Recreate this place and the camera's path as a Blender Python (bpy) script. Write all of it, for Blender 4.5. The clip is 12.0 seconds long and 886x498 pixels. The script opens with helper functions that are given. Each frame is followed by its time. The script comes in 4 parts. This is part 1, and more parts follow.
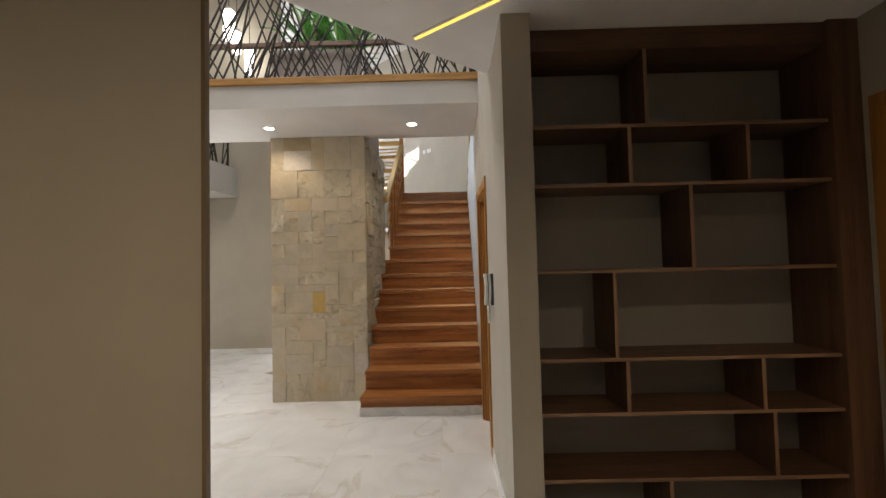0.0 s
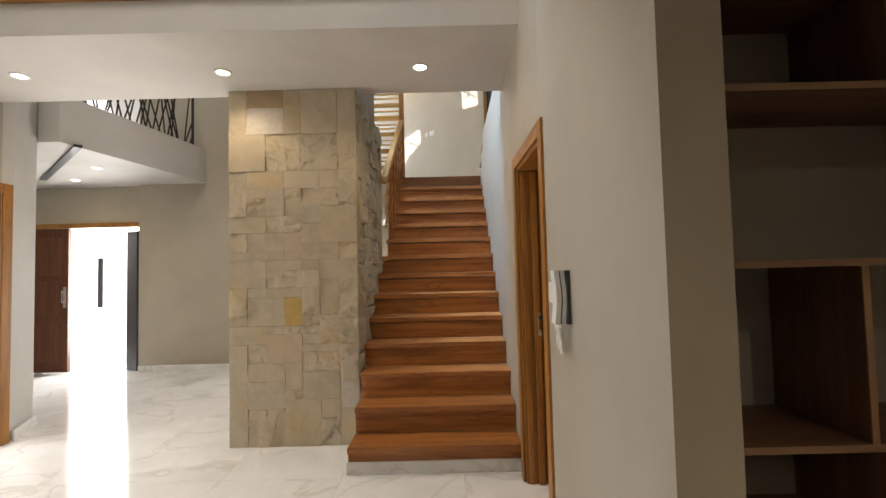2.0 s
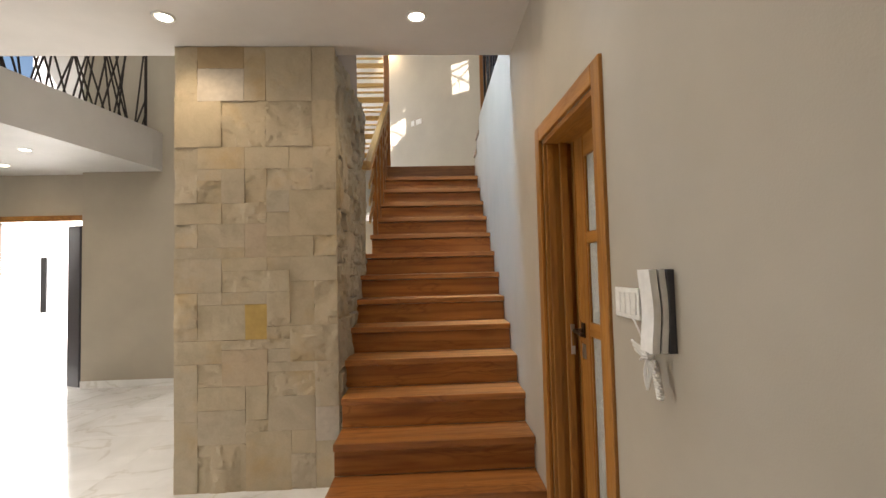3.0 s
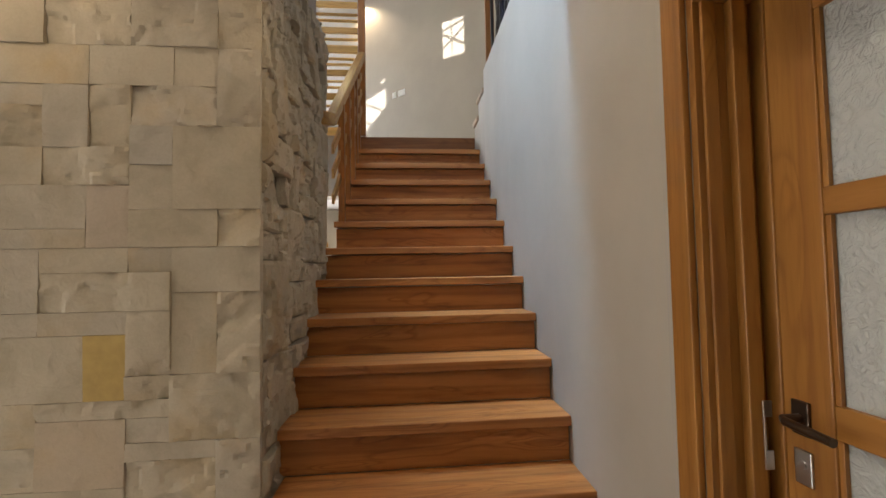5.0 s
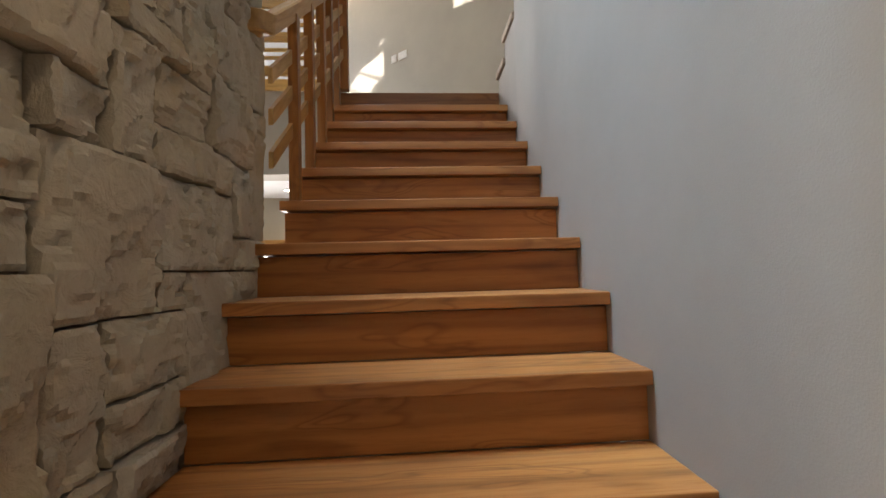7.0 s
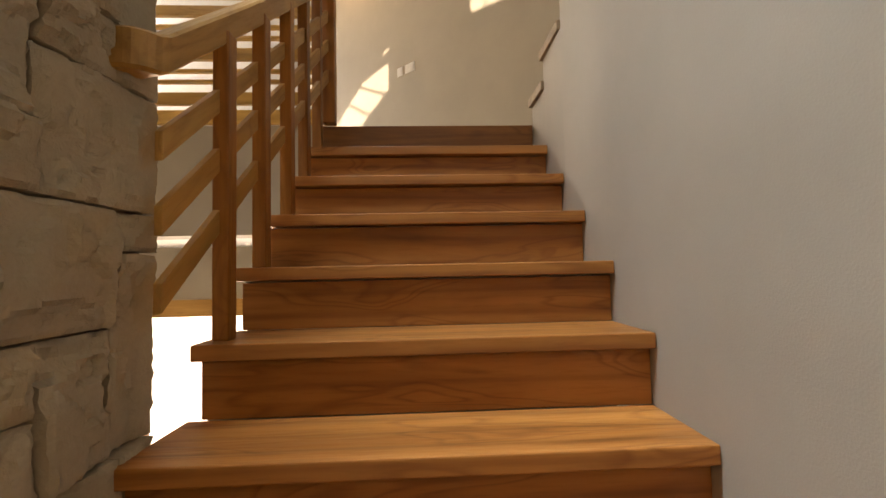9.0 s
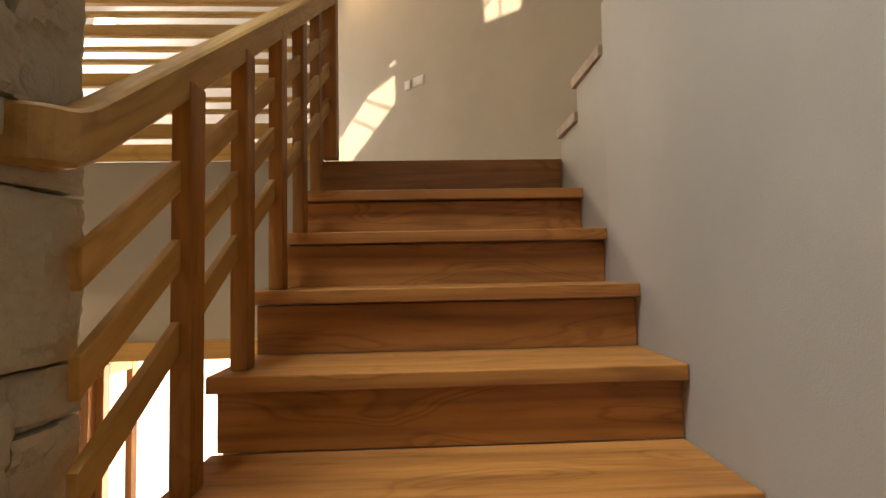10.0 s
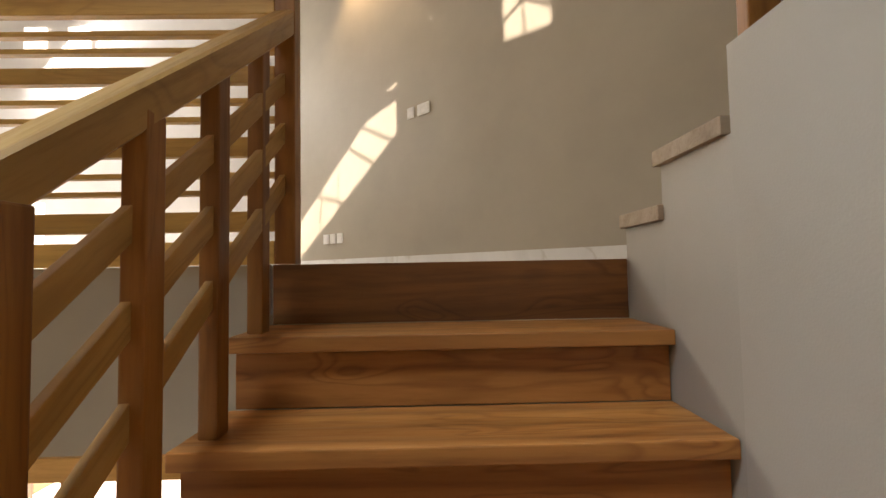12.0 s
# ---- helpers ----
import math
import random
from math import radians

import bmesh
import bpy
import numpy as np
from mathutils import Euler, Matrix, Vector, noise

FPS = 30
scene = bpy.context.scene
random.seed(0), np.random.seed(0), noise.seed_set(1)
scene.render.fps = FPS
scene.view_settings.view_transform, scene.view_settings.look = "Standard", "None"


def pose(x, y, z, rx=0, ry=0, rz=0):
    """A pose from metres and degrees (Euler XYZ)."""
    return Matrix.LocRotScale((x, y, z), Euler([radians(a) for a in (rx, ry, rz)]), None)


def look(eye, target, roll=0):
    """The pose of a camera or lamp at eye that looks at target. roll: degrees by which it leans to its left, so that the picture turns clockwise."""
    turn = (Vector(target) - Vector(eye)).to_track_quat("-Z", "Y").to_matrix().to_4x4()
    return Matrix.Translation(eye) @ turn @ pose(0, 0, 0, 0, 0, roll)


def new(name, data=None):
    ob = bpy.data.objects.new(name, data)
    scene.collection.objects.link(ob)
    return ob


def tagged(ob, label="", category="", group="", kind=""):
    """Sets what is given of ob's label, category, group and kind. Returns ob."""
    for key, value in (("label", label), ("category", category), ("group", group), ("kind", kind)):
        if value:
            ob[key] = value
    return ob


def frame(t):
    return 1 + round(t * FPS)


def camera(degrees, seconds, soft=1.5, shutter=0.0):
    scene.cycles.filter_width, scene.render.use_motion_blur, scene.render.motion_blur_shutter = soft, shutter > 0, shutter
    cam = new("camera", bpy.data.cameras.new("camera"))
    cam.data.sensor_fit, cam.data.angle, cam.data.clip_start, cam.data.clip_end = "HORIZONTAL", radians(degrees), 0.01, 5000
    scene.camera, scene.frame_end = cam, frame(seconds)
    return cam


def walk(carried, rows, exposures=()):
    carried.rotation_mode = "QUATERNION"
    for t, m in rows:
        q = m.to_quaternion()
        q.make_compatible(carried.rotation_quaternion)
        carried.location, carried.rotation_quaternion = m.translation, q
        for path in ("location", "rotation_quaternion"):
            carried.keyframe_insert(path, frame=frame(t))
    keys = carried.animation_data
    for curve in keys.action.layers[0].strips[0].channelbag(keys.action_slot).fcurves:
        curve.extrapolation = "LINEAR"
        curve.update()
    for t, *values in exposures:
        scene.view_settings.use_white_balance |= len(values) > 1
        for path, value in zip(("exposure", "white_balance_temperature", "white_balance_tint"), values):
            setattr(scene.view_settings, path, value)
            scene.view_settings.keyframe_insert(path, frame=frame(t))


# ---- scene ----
cam = camera(90.4, 12.0)
PATH = [
    (0, (0.084, 1.856, 1.391), (0.065, 3.854, 1.47), -1.4),
    (0.5, (0.074, 2.166, 1.397), (0.051, 4.165, 1.474), -1.3),
    (1, (0.035, 2.433, 1.376), (0.01, 4.431, 1.462), -1.3),
    (1.5, (-0.041, 2.753, 1.372), (-0.058, 4.751, 1.456), -1.2),
    (2, (-0.103, 3.057, 1.355), (-0.102, 5.055, 1.442), -1.4),
    (2.5, (-0.151, 3.377, 1.359), (-0.122, 5.375, 1.452), -1.4),
    (2.7, (-0.188, 3.503, 1.35), (-0.133, 5.5, 1.44), -1.4),
    (4.5, (-0.291, 4.624, 1.36), (-0.099, 6.613, 1.445), -1.3),
    (5, (-0.288, 4.928, 1.358), (-0.096, 6.917, 1.449), -1.0),
    (5.5, (-0.233, 5.238, 1.376), (-0.064, 7.228, 1.464), -1.5),
    (6, (-0.212, 5.524, 1.377), (-0.055, 7.516, 1.457), -1.6),
    (6.5, (-0.22, 5.808, 1.384), (-0.072, 7.8, 1.476), -1.7),
    (7, (-0.2, 6.075, 1.393), (-0.056, 8.068, 1.483), -1.5),
    (9, (-0.164, 6.779, 1.851), (-0.069, 8.775, 1.947), -1.2),
    (9.5, (-0.174, 6.916, 1.975), (-0.09, 8.912, 2.069), -1.3),
    (10, (-0.203, 7.054, 2.109), (-0.127, 9.051, 2.202), -1.1),
    (10.5, (-0.175, 7.206, 2.228), (-0.114, 9.203, 2.316), -1.2),
    (11, (-0.167, 7.365, 2.342), (-0.118, 9.362, 2.436), -1.1),
    (11.5, (-0.207, 7.523, 2.471), (-0.15, 9.52, 2.563), -1.0),
    (12, (-0.17, 7.683, 2.594), (-0.139, 9.68, 2.687), -1.0),
]
walk(cam, [(t, look(eye, target, roll)) for t, eye, target, roll in PATH],
     exposures=[(0.0, 1.55, 6200, 10), (1.5, 1.6, 6400, 10), (2.7, 1.66, 6700, 11), (4.5, 1.54, 6600, 12), (5.5, 1.33, 6400, 12), (7.0, 1.33, 6500, 12), (9.0, 1.2, 9400, 19), (11.0, 1.0, 9500, 19), (12.0, 1.0, 8000, 16)])


# ---- light ----
SUN_DIR = Vector((0.30, 0.78, -0.55)).normalized()      # the way the sunlight travels
world = bpy.data.worlds.new("world")
scene.world = world
world.use_nodes = True
_bg = world.node_tree.nodes["Background"]
_sky = world.node_tree.nodes.new("ShaderNodeTexSky")
_sky.sky_type, _sky.sun_disc = "NISHITA", False
_sky.sun_elevation = math.asin(-SUN_DIR.z)
_sky.sun_rotation = math.atan2(-SUN_DIR.x, -SUN_DIR.y)
_bg.inputs["Strength"].default_value = 0.056
world.node_tree.links.new(_sky.outputs[0], _bg.inputs["Color"])
sun = new("sun", bpy.data.lights.new("sun", "SUN"))
sun.data.energy, sun.data.angle, sun.data.color = 5.0, radians(0.5), (1.0, 0.98, 0.95)
sun.matrix_world = look((0, 0, 12), Vector((0, 0, 12)) + SUN_DIR)


def window_light(eye, target, width, height, watts, colour, spread=180):
    lamp = new("daylight", bpy.data.lights.new("daylight", "AREA"))
    lamp.data.shape, lamp.data.size, lamp.data.size_y = "RECTANGLE", width, height
    lamp.data.energy, lamp.data.color, lamp.data.spread = watts, colour, radians(spread)
    lamp.matrix_world = look(eye, target)
    return lamp


def spot_light(place, target, watts, colour, angle, radius=0.035):
    lamp = new("lamp_light", bpy.data.lights.new("lamp_light", "SPOT"))
    lamp.data.energy, lamp.data.color, lamp.data.spot_size = watts, colour, radians(angle)
    lamp.data.spot_blend, lamp.data.shadow_soft_size = 0.8, radius
    lamp.matrix_world = look(place, target)
    return lamp


SKY_BLUE = (0.52, 0.73, 1.0)
WARM = (1.0, 0.80, 0.56)
window_light((-1.03, 7.03, 6.10), (0.10, 7.05, 1.0), 0.68, 0.60, 26.0, SKY_BLUE, 64)     # roof light over the stair
window_light((-2.4, 4.6, 6.10), (-2.4, 4.6, 0), 2.6, 2.2, 37.3, (1.0, 0.95, 0.88))     # added fill light under the closed hall roof, no opening there
window_light((-5.05, 9.75, 1.1), (-4.6, 6.0, 0.3), 0.72, 1.9, 20.2, (1.0, 0.98, 0.94))  # entrance door
window_light((-4.05, 6.2, 1.1), (0, 5.8, 0.6), 0.8, 1.9, 9.0, (1.0, 0.97, 0.93))   # side door
window_light((-1.8, 10.3, 0.8), (-1.5, 8.0, 1.4), 1.0, 1.4, 17.0, (1.0, 0.98, 0.95))  # glazed door under the landing
window_light((-4.7, 12.9, 5.45), (-2.0, 10.5, 2.8), 1.0, 0.5, 84.0, (0.85, 0.93, 1.0))  # high window of the far upper room
# last three are unseen fill lamps, added in the low ceiling behind the walk
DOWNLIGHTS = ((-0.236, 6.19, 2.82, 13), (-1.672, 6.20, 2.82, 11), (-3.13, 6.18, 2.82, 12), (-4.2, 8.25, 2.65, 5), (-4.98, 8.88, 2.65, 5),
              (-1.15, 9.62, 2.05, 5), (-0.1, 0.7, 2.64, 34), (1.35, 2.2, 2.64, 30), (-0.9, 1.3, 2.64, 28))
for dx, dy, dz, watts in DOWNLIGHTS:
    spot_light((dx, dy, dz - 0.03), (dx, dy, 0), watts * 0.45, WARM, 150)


spot_light((-0.86, 11.36, 5.36), (-0.70, 11.30, 2.6), 22, (1.0, 0.76, 0.48), 120, 0.03)     # wall lamp on the landing


# ---- materials ----
def nodes_of(name):
    mat = bpy.data.materials.new(name)
    mat.use_nodes = True
    nt = mat.node_tree
    return mat, nt, nt.nodes["Principled BSDF"]


def node(nt, kind, **values):
    n = nt.nodes.new(kind)
    for k, v in values.items():
        n.inputs[k].default_value = v
    return n


def ramp(nt, fac, stops):
    r = nt.nodes.new("ShaderNodeValToRGB")
    els = r.color_ramp.elements
    while len(els) < len(stops):
        els.new(0.5)
    for e, (p, c) in zip(els, stops):
        e.position, e.color = p, (*c, 1)
    nt.links.new(fac, r.inputs[0])
    return r.outputs[0]


def mixed(nt, kind, fac, a, b):
    m = nt.nodes.new("ShaderNodeMix")
    m.data_type, m.blend_type = "RGBA", kind
    for sock, v in ((m.inputs[0], fac), (m.inputs[6], a), (m.inputs[7], b)):
        if isinstance(v, (int, float)):
            sock.default_value = v
        elif isinstance(v, tuple):
            sock.default_value = (*v, 1)
        else:
            nt.links.new(v, sock)
    return m.outputs[2]


def coords(nt, scale=(1, 1, 1), shift_by_object=True, tilt=0.0):
    tc = nt.nodes.new("ShaderNodeTexCoord")
    turn = nt.nodes.new("ShaderNodeMapping")
    turn.inputs["Rotation"].default_value = (tilt, 0, 0)
    nt.links.new(tc.outputs["Object"], turn.inputs["Vector"])
    mp = nt.nodes.new("ShaderNodeMapping")
    mp.inputs["Scale"].default_value = scale
    nt.links.new(turn.outputs[0], mp.inputs["Vector"])
    if shift_by_object:
        info = nt.nodes.new("ShaderNodeObjectInfo")
        mul = nt.nodes.new("ShaderNodeMath")
        mul.operation, mul.inputs[1].default_value = "MULTIPLY", 37.0
        nt.links.new(info.outputs["Random"], mul.inputs[0])
        comb = nt.nodes.new("ShaderNodeCombineXYZ")
        for i in range(3):
            nt.links.new(mul.outputs[0], comb.inputs[i])
        nt.links.new(comb.outputs[0], mp.inputs["Location"])
    return mp.outputs[0]


def bump(nt, bsdf, height, strength, distance):
    b = nt.nodes.new("ShaderNodeBump")
    b.inputs["Strength"].default_value, b.inputs["Distance"].default_value = strength, distance
    nt.links.new(height, b.inputs["Height"])
    nt.links.new(b.outputs[0], bsdf.inputs["Normal"])


def paint(name, colour, rough=0.6, trowel=0.0):
    """Wall paint with roller texture, faint clouding and scuffs; trowel: depth of upright waves in the plaster."""
    mat, nt, bsdf = nodes_of(name)
    v = coords(nt, shift_by_object=False)
    fine = node(nt, "ShaderNodeTexNoise", Scale=220.0, Detail=3.0)
    broad = node(nt, "ShaderNodeTexNoise", Scale=1.3, Detail=5.0, Roughness=0.6)
    for n in (fine, broad):
        nt.links.new(v, n.inputs["Vector"])
    dark = tuple(c * 0.90 for c in colour)
    light = tuple(min(1, c * 1.06) for c in colour)
    c = ramp(nt, broad.outputs[0], ((0.3, dark), (0.7, light)))
    nt.links.new(c, bsdf.inputs["Base Color"])
    bsdf.inputs["Roughness"].default_value = rough
    wave = node(nt, "ShaderNodeTexNoise", Scale=3.2, Detail=2.0)
    nt.links.new(v, wave.inputs["Vector"])
    both = mixed(nt, "ADD", 0.06, wave.outputs[0], fine.outputs[0])
    if trowel:
        tall = node(nt, "ShaderNodeTexNoise", Scale=1.0, Detail=1.0, Roughness=0.4)
        nt.links.new(coords(nt, (2.6, 2.6, 0.8), False), tall.inputs["Vector"])
        both = mixed(nt, "ADD", 1.0, mixed(nt, "MULTIPLY", 1.0, both, (0.25, 0.25, 0.25)), tall.outputs[0])
    bump(nt, bsdf, both, 0.35 if not trowel else 0.7, 0.012 + trowel)
    return mat


def wood(name, dark, light, along=0, rough=0.42, streak=1.0, tilt=0.0):
    """Stained, lacquered wood; the grain runs along axis 0, 1 or 2 of the object."""
    mat, nt, bsdf = nodes_of(name)
    sc = [7.0, 7.0, 7.0]
    sc[along] = 0.55
    v = coords(nt, tuple(sc), True, tilt)
    big = node(nt, "ShaderNodeTexNoise", Scale=1.2, Detail=4.0, Roughness=0.55, Distortion=1.6)
    rings = nt.nodes.new("ShaderNodeTexWave")
    rings.wave_type, rings.rings_direction = "RINGS", "XYZ"[along]
    for k, val in (("Scale", 0.75), ("Distortion", 7.5), ("Detail", 2.0), ("Detail Scale", 0.7)):
        rings.inputs[k].default_value = val
    pores = node(nt, "ShaderNodeTexNoise", Scale=14.0, Detail=3.0, Roughness=0.7)
    for n in (big, rings, pores):
        nt.links.new(v, n.inputs["Vector"])
    mid = tuple((a + b) / 2 for a, b in zip(dark, light))
    base = ramp(nt, big.outputs[0], ((0.25, dark), (0.5, mid), (0.8, light)))
    grain = ramp(nt, rings.outputs[0], ((0.0, (0.70, 0.64, 0.58)), (0.16, (0.93, 0.92, 0.91)), (0.5, (1, 1, 1)), (1.0, (1.04, 1.03, 1.02))))
    pore = ramp(nt, pores.outputs[0], ((0.30, (0.78, 0.74, 0.70)), (0.5, (1, 1, 1))))
    c = mixed(nt, "MULTIPLY", 0.75 * streak, base, grain)
    c = mixed(nt, "MULTIPLY", 0.6, c, pore)
    blot = node(nt, "ShaderNodeTexNoise", Scale=0.55, Detail=3.0, Roughness=0.6, Distortion=0.8)
    nt.links.new(v, blot.inputs["Vector"])
    c = mixed(nt, "MULTIPLY", 0.8, c, ramp(nt, blot.outputs[0], ((0.30, (0.70, 0.62, 0.55)), (0.52, (1, 1, 1)))))
    fs = [9.0, 9.0, 9.0]
    fs[along] = 1.7
    figure = node(nt, "ShaderNodeTexNoise", Scale=1.0, Detail=2.0, Roughness=0.45, Distortion=0.5)
    nt.links.new(coords(nt, tuple(fs), True, tilt), figure.inputs["Vector"])
    line = (0.66, 0.58, 0.50)
    c = mixed(nt, "MULTIPLY", 0.8 * streak, c, ramp(nt, figure.outputs[0], (
        (0.30, (0.62, 0.54, 0.47)), (0.40, (1, 1, 1)), (0.55, (1, 1, 1)), (0.58, line), (0.595, (1, 1, 1)), (0.625, (1, 1, 1)),
        (0.645, line), (0.66, (1.05, 1.04, 1.02)), (0.69, (1, 1, 1)), (0.71, line), (0.74, (0.9, 0.88, 0.85)))))
    info = nt.nodes.new("ShaderNodeObjectInfo")
    tone = ramp(nt, info.outputs["Random"], ((0.0, (0.84, 0.82, 0.80)), (1.0, (1.08, 1.08, 1.08))))
    c = mixed(nt, "MULTIPLY", 1.0, c, tone)
    nt.links.new(c, bsdf.inputs["Base Color"])
    r = ramp(nt, pores.outputs[0], ((0.3, (rough + 0.12,) * 3), (0.7, (rough - 0.05,) * 3)))
    nt.links.new(r, bsdf.inputs["Roughness"])
    bump(nt, bsdf, pores.outputs[0], 0.10, 0.002)
    return mat


def stone(name, rough_face, tint=(1.0, 1.0, 1.0)):
    """Sandstone: cream to grey-buff from piece to piece, ochre stains, fine grit."""
    mat, nt, bsdf = nodes_of(name)
    v = coords(nt)
    info = nt.nodes.new("ShaderNodeObjectInfo")
    broad = node(nt, "ShaderNodeTexNoise", Scale=5.0, Detail=6.0, Roughness=0.62, Distortion=0.6)
    stain = node(nt, "ShaderNodeTexNoise", Scale=2.2, Detail=4.0, Roughness=0.6)
    grit = node(nt, "ShaderNodeTexNoise", Scale=90.0, Detail=4.0, Roughness=0.7)
    chip = node(nt, "ShaderNodeTexNoise", Scale=16.0, Detail=5.0, Roughness=0.6, Distortion=1.0)
    for n in (broad, stain, grit, chip):
        nt.links.new(v, n.inputs["Vector"])
    # shade on the split face is put into its colour by this factor
    k = 0.82 if rough_face else 1.0
    tone = ramp(nt, info.outputs["Random"], ((0.0, (0.49 * k, 0.415 * k, 0.295 * k)), (0.35, (0.53 * k, 0.455 * k, 0.33 * k)),
                                             (0.7, (0.50 * k, 0.435 * k, 0.33 * k)), (1.0, (0.55 * k, 0.465 * k, 0.33 * k))))
    cloud = ramp(nt, broad.outputs[0], ((0.28, (0.84, 0.83, 0.81)), (0.55, (1, 1, 1)), (0.8, (1.08, 1.06, 1.03))))
    ochre = ramp(nt, stain.outputs[0], ((0.56, (1, 1, 1)), (0.75, (1.05, 0.90, 0.66))))
    spots = ramp(nt, grit.outputs[0], ((0.3, (0.86, 0.85, 0.84)), (0.6, (1, 1, 1))))
    c = mixed(nt, "MULTIPLY", 1.0, tone, cloud)
    c = mixed(nt, "MULTIPLY", 0.8, c, ochre)
    c = mixed(nt, "MULTIPLY", 0.45, c, spots)
    c = mixed(nt, "MULTIPLY", 1.0, c, tint)
    nt.links.new(c, bsdf.inputs["Base Color"])
    bsdf.inputs["Roughness"].default_value = 0.85
    crack = nt.nodes.new("ShaderNodeTexVoronoi")
    crack.feature = "DISTANCE_TO_EDGE"
    crack.inputs["Scale"].default_value = 5.0
    warp = mixed(nt, "ADD", 0.12, v, broad.outputs["Color"])
    nt.links.new(warp, crack.inputs["Vector"])
    ledge = ramp(nt, crack.outputs["Distance"], ((0.0, (0.45, 0.45, 0.45)), (0.05, (1, 1, 1))))
    h = mixed(nt, "ADD", 0.12, chip.outputs[0], grit.outputs[0])
    h = mixed(nt, "MULTIPLY", 0.3 if rough_face else 0.1, h, ledge)
    bump(nt, bsdf, h, 0.75 if rough_face else 0.5, 0.016 if rough_face else 0.007)
    return mat


def marble(name):
    """Polished white marble tile with soft grey-gold veins; each tile shifted by its own random."""
    mat, nt, bsdf = nodes_of(name)
    v = coords(nt, (1, 1, 1))
    warp = node(nt, "ShaderNodeTexNoise", Scale=1.6, Detail=6.0, Roughness=0.6, Distortion=1.4)
    veins = node(nt, "ShaderNodeTexNoise", Scale=0.9, Detail=7.0, Roughness=0.5, Distortion=1.2)
    for n in (warp, veins):
        nt.links.new(v, n.inputs["Vector"])
    base = ramp(nt, warp.outputs[0], ((0.3, (0.66, 0.655, 0.64)), (0.65, (0.78, 0.775, 0.76))))
    line = ramp(nt, veins.outputs[0], ((0.482, (1, 1, 1)), (0.498, (0.82, 0.79, 0.74)), (0.502, (0.72, 0.69, 0.63)), (0.515, (1, 1, 1))))
    c = mixed(nt, "MULTIPLY", 0.6, base, line)
    nt.links.new(c, bsdf.inputs["Base Color"])
    bsdf.inputs["Roughness"].default_value = 0.10
    return mat


def plain(name, colour, rough=0.5, metal=0.0, grain=0.0):
    mat, nt, bsdf = nodes_of(name)
    v = coords(nt)
    n = node(nt, "ShaderNodeTexNoise", Scale=30.0, Detail=4.0)
    nt.links.new(v, n.inputs["Vector"])
    c = ramp(nt, n.outputs[0], ((0.3, tuple(x * 0.9 for x in colour)), (0.7, tuple(min(1, x * 1.05) for x in colour))))
    nt.links.new(c, bsdf.inputs["Base Color"])
    bsdf.inputs["Roughness"].default_value, bsdf.inputs["Metallic"].default_value = rough, metal
    if grain:
        bump(nt, bsdf, n.outputs[0], grain, 0.003)
    return mat


def glowing(name, colour, strength):
    mat, nt, bsdf = nodes_of(name)
    bsdf.inputs["Base Color"].default_value = (*colour, 1)
    bsdf.inputs["Emission Color"].default_value = (*colour, 1)
    bsdf.inputs["Emission Strength"].default_value = strength
    return mat


def frosted(name):
    mat, nt, bsdf = nodes_of(name)
    v = coords(nt)
    n = node(nt, "ShaderNodeTexNoise", Scale=34.0, Detail=3.0, Distortion=2.0)
    nt.links.new(v, n.inputs["Vector"])
    # pale glass, raised further in colour for the light behind the door
    bsdf.inputs["Base Color"].default_value = (0.62, 0.64, 0.60, 1)
    bsdf.inputs["Roughness"].default_value = 0.07
    bsdf.inputs["Transmission Weight"].default_value = 0.25
    bump(nt, bsdf, n.outputs[0], 0.9, 0.012)
    return mat


M_TAUPE = paint("taupe_paint", (0.405, 0.358, 0.285))
M_STAIRWALL = paint("stair_wall_paint", (0.405, 0.365, 0.300), 0.55, 0.02)
M_GREY = paint("pale_grey_paint", (0.54, 0.52, 0.49))
M_SOFFIT = paint("warm_grey_soffit_paint", (0.58, 0.55, 0.51), 0.7)
M_WHITE = paint("white_ceiling_paint", (0.74, 0.72, 0.70), 0.7)
OAK_D, OAK_L = (0.31, 0.109, 0.023), (0.53, 0.226, 0.060)
M_OAK_X = wood("stained_oak_x", OAK_D, OAK_L, 0)
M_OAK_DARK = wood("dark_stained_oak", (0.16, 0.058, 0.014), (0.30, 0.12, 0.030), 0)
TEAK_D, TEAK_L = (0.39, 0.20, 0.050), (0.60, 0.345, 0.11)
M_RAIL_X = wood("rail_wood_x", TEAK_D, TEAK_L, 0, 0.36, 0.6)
# golden wood, lightened in colour because the slat fronts get little light
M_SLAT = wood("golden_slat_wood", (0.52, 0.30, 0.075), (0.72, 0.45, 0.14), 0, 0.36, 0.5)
M_RAIL_Y = wood("rail_wood_y", TEAK_D, TEAK_L, 1, 0.36, 0.6)
M_RAIL_SLOPE = wood("rail_wood_slanting", TEAK_D, TEAK_L, 1, 0.36, 0.6, -math.atan2(0.187, 0.2336))
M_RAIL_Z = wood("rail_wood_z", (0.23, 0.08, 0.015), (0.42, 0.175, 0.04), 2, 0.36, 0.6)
DOOR_D, DOOR_L = (0.28, 0.115, 0.02), (0.46, 0.215, 0.045)
M_DOOR_Y = wood("door_wood_y", DOOR_D, DOOR_L, 1, 0.38, 0.6)
M_DOOR_Z = wood("door_wood_z", DOOR_D, DOOR_L, 2, 0.38, 0.6)
WAL_D, WAL_L = (0.085, 0.042, 0.022), (0.18, 0.095, 0.055)
M_SHELF_X = wood("shelf_veneer_x", WAL_D, WAL_L, 0, 0.45, 0.5)
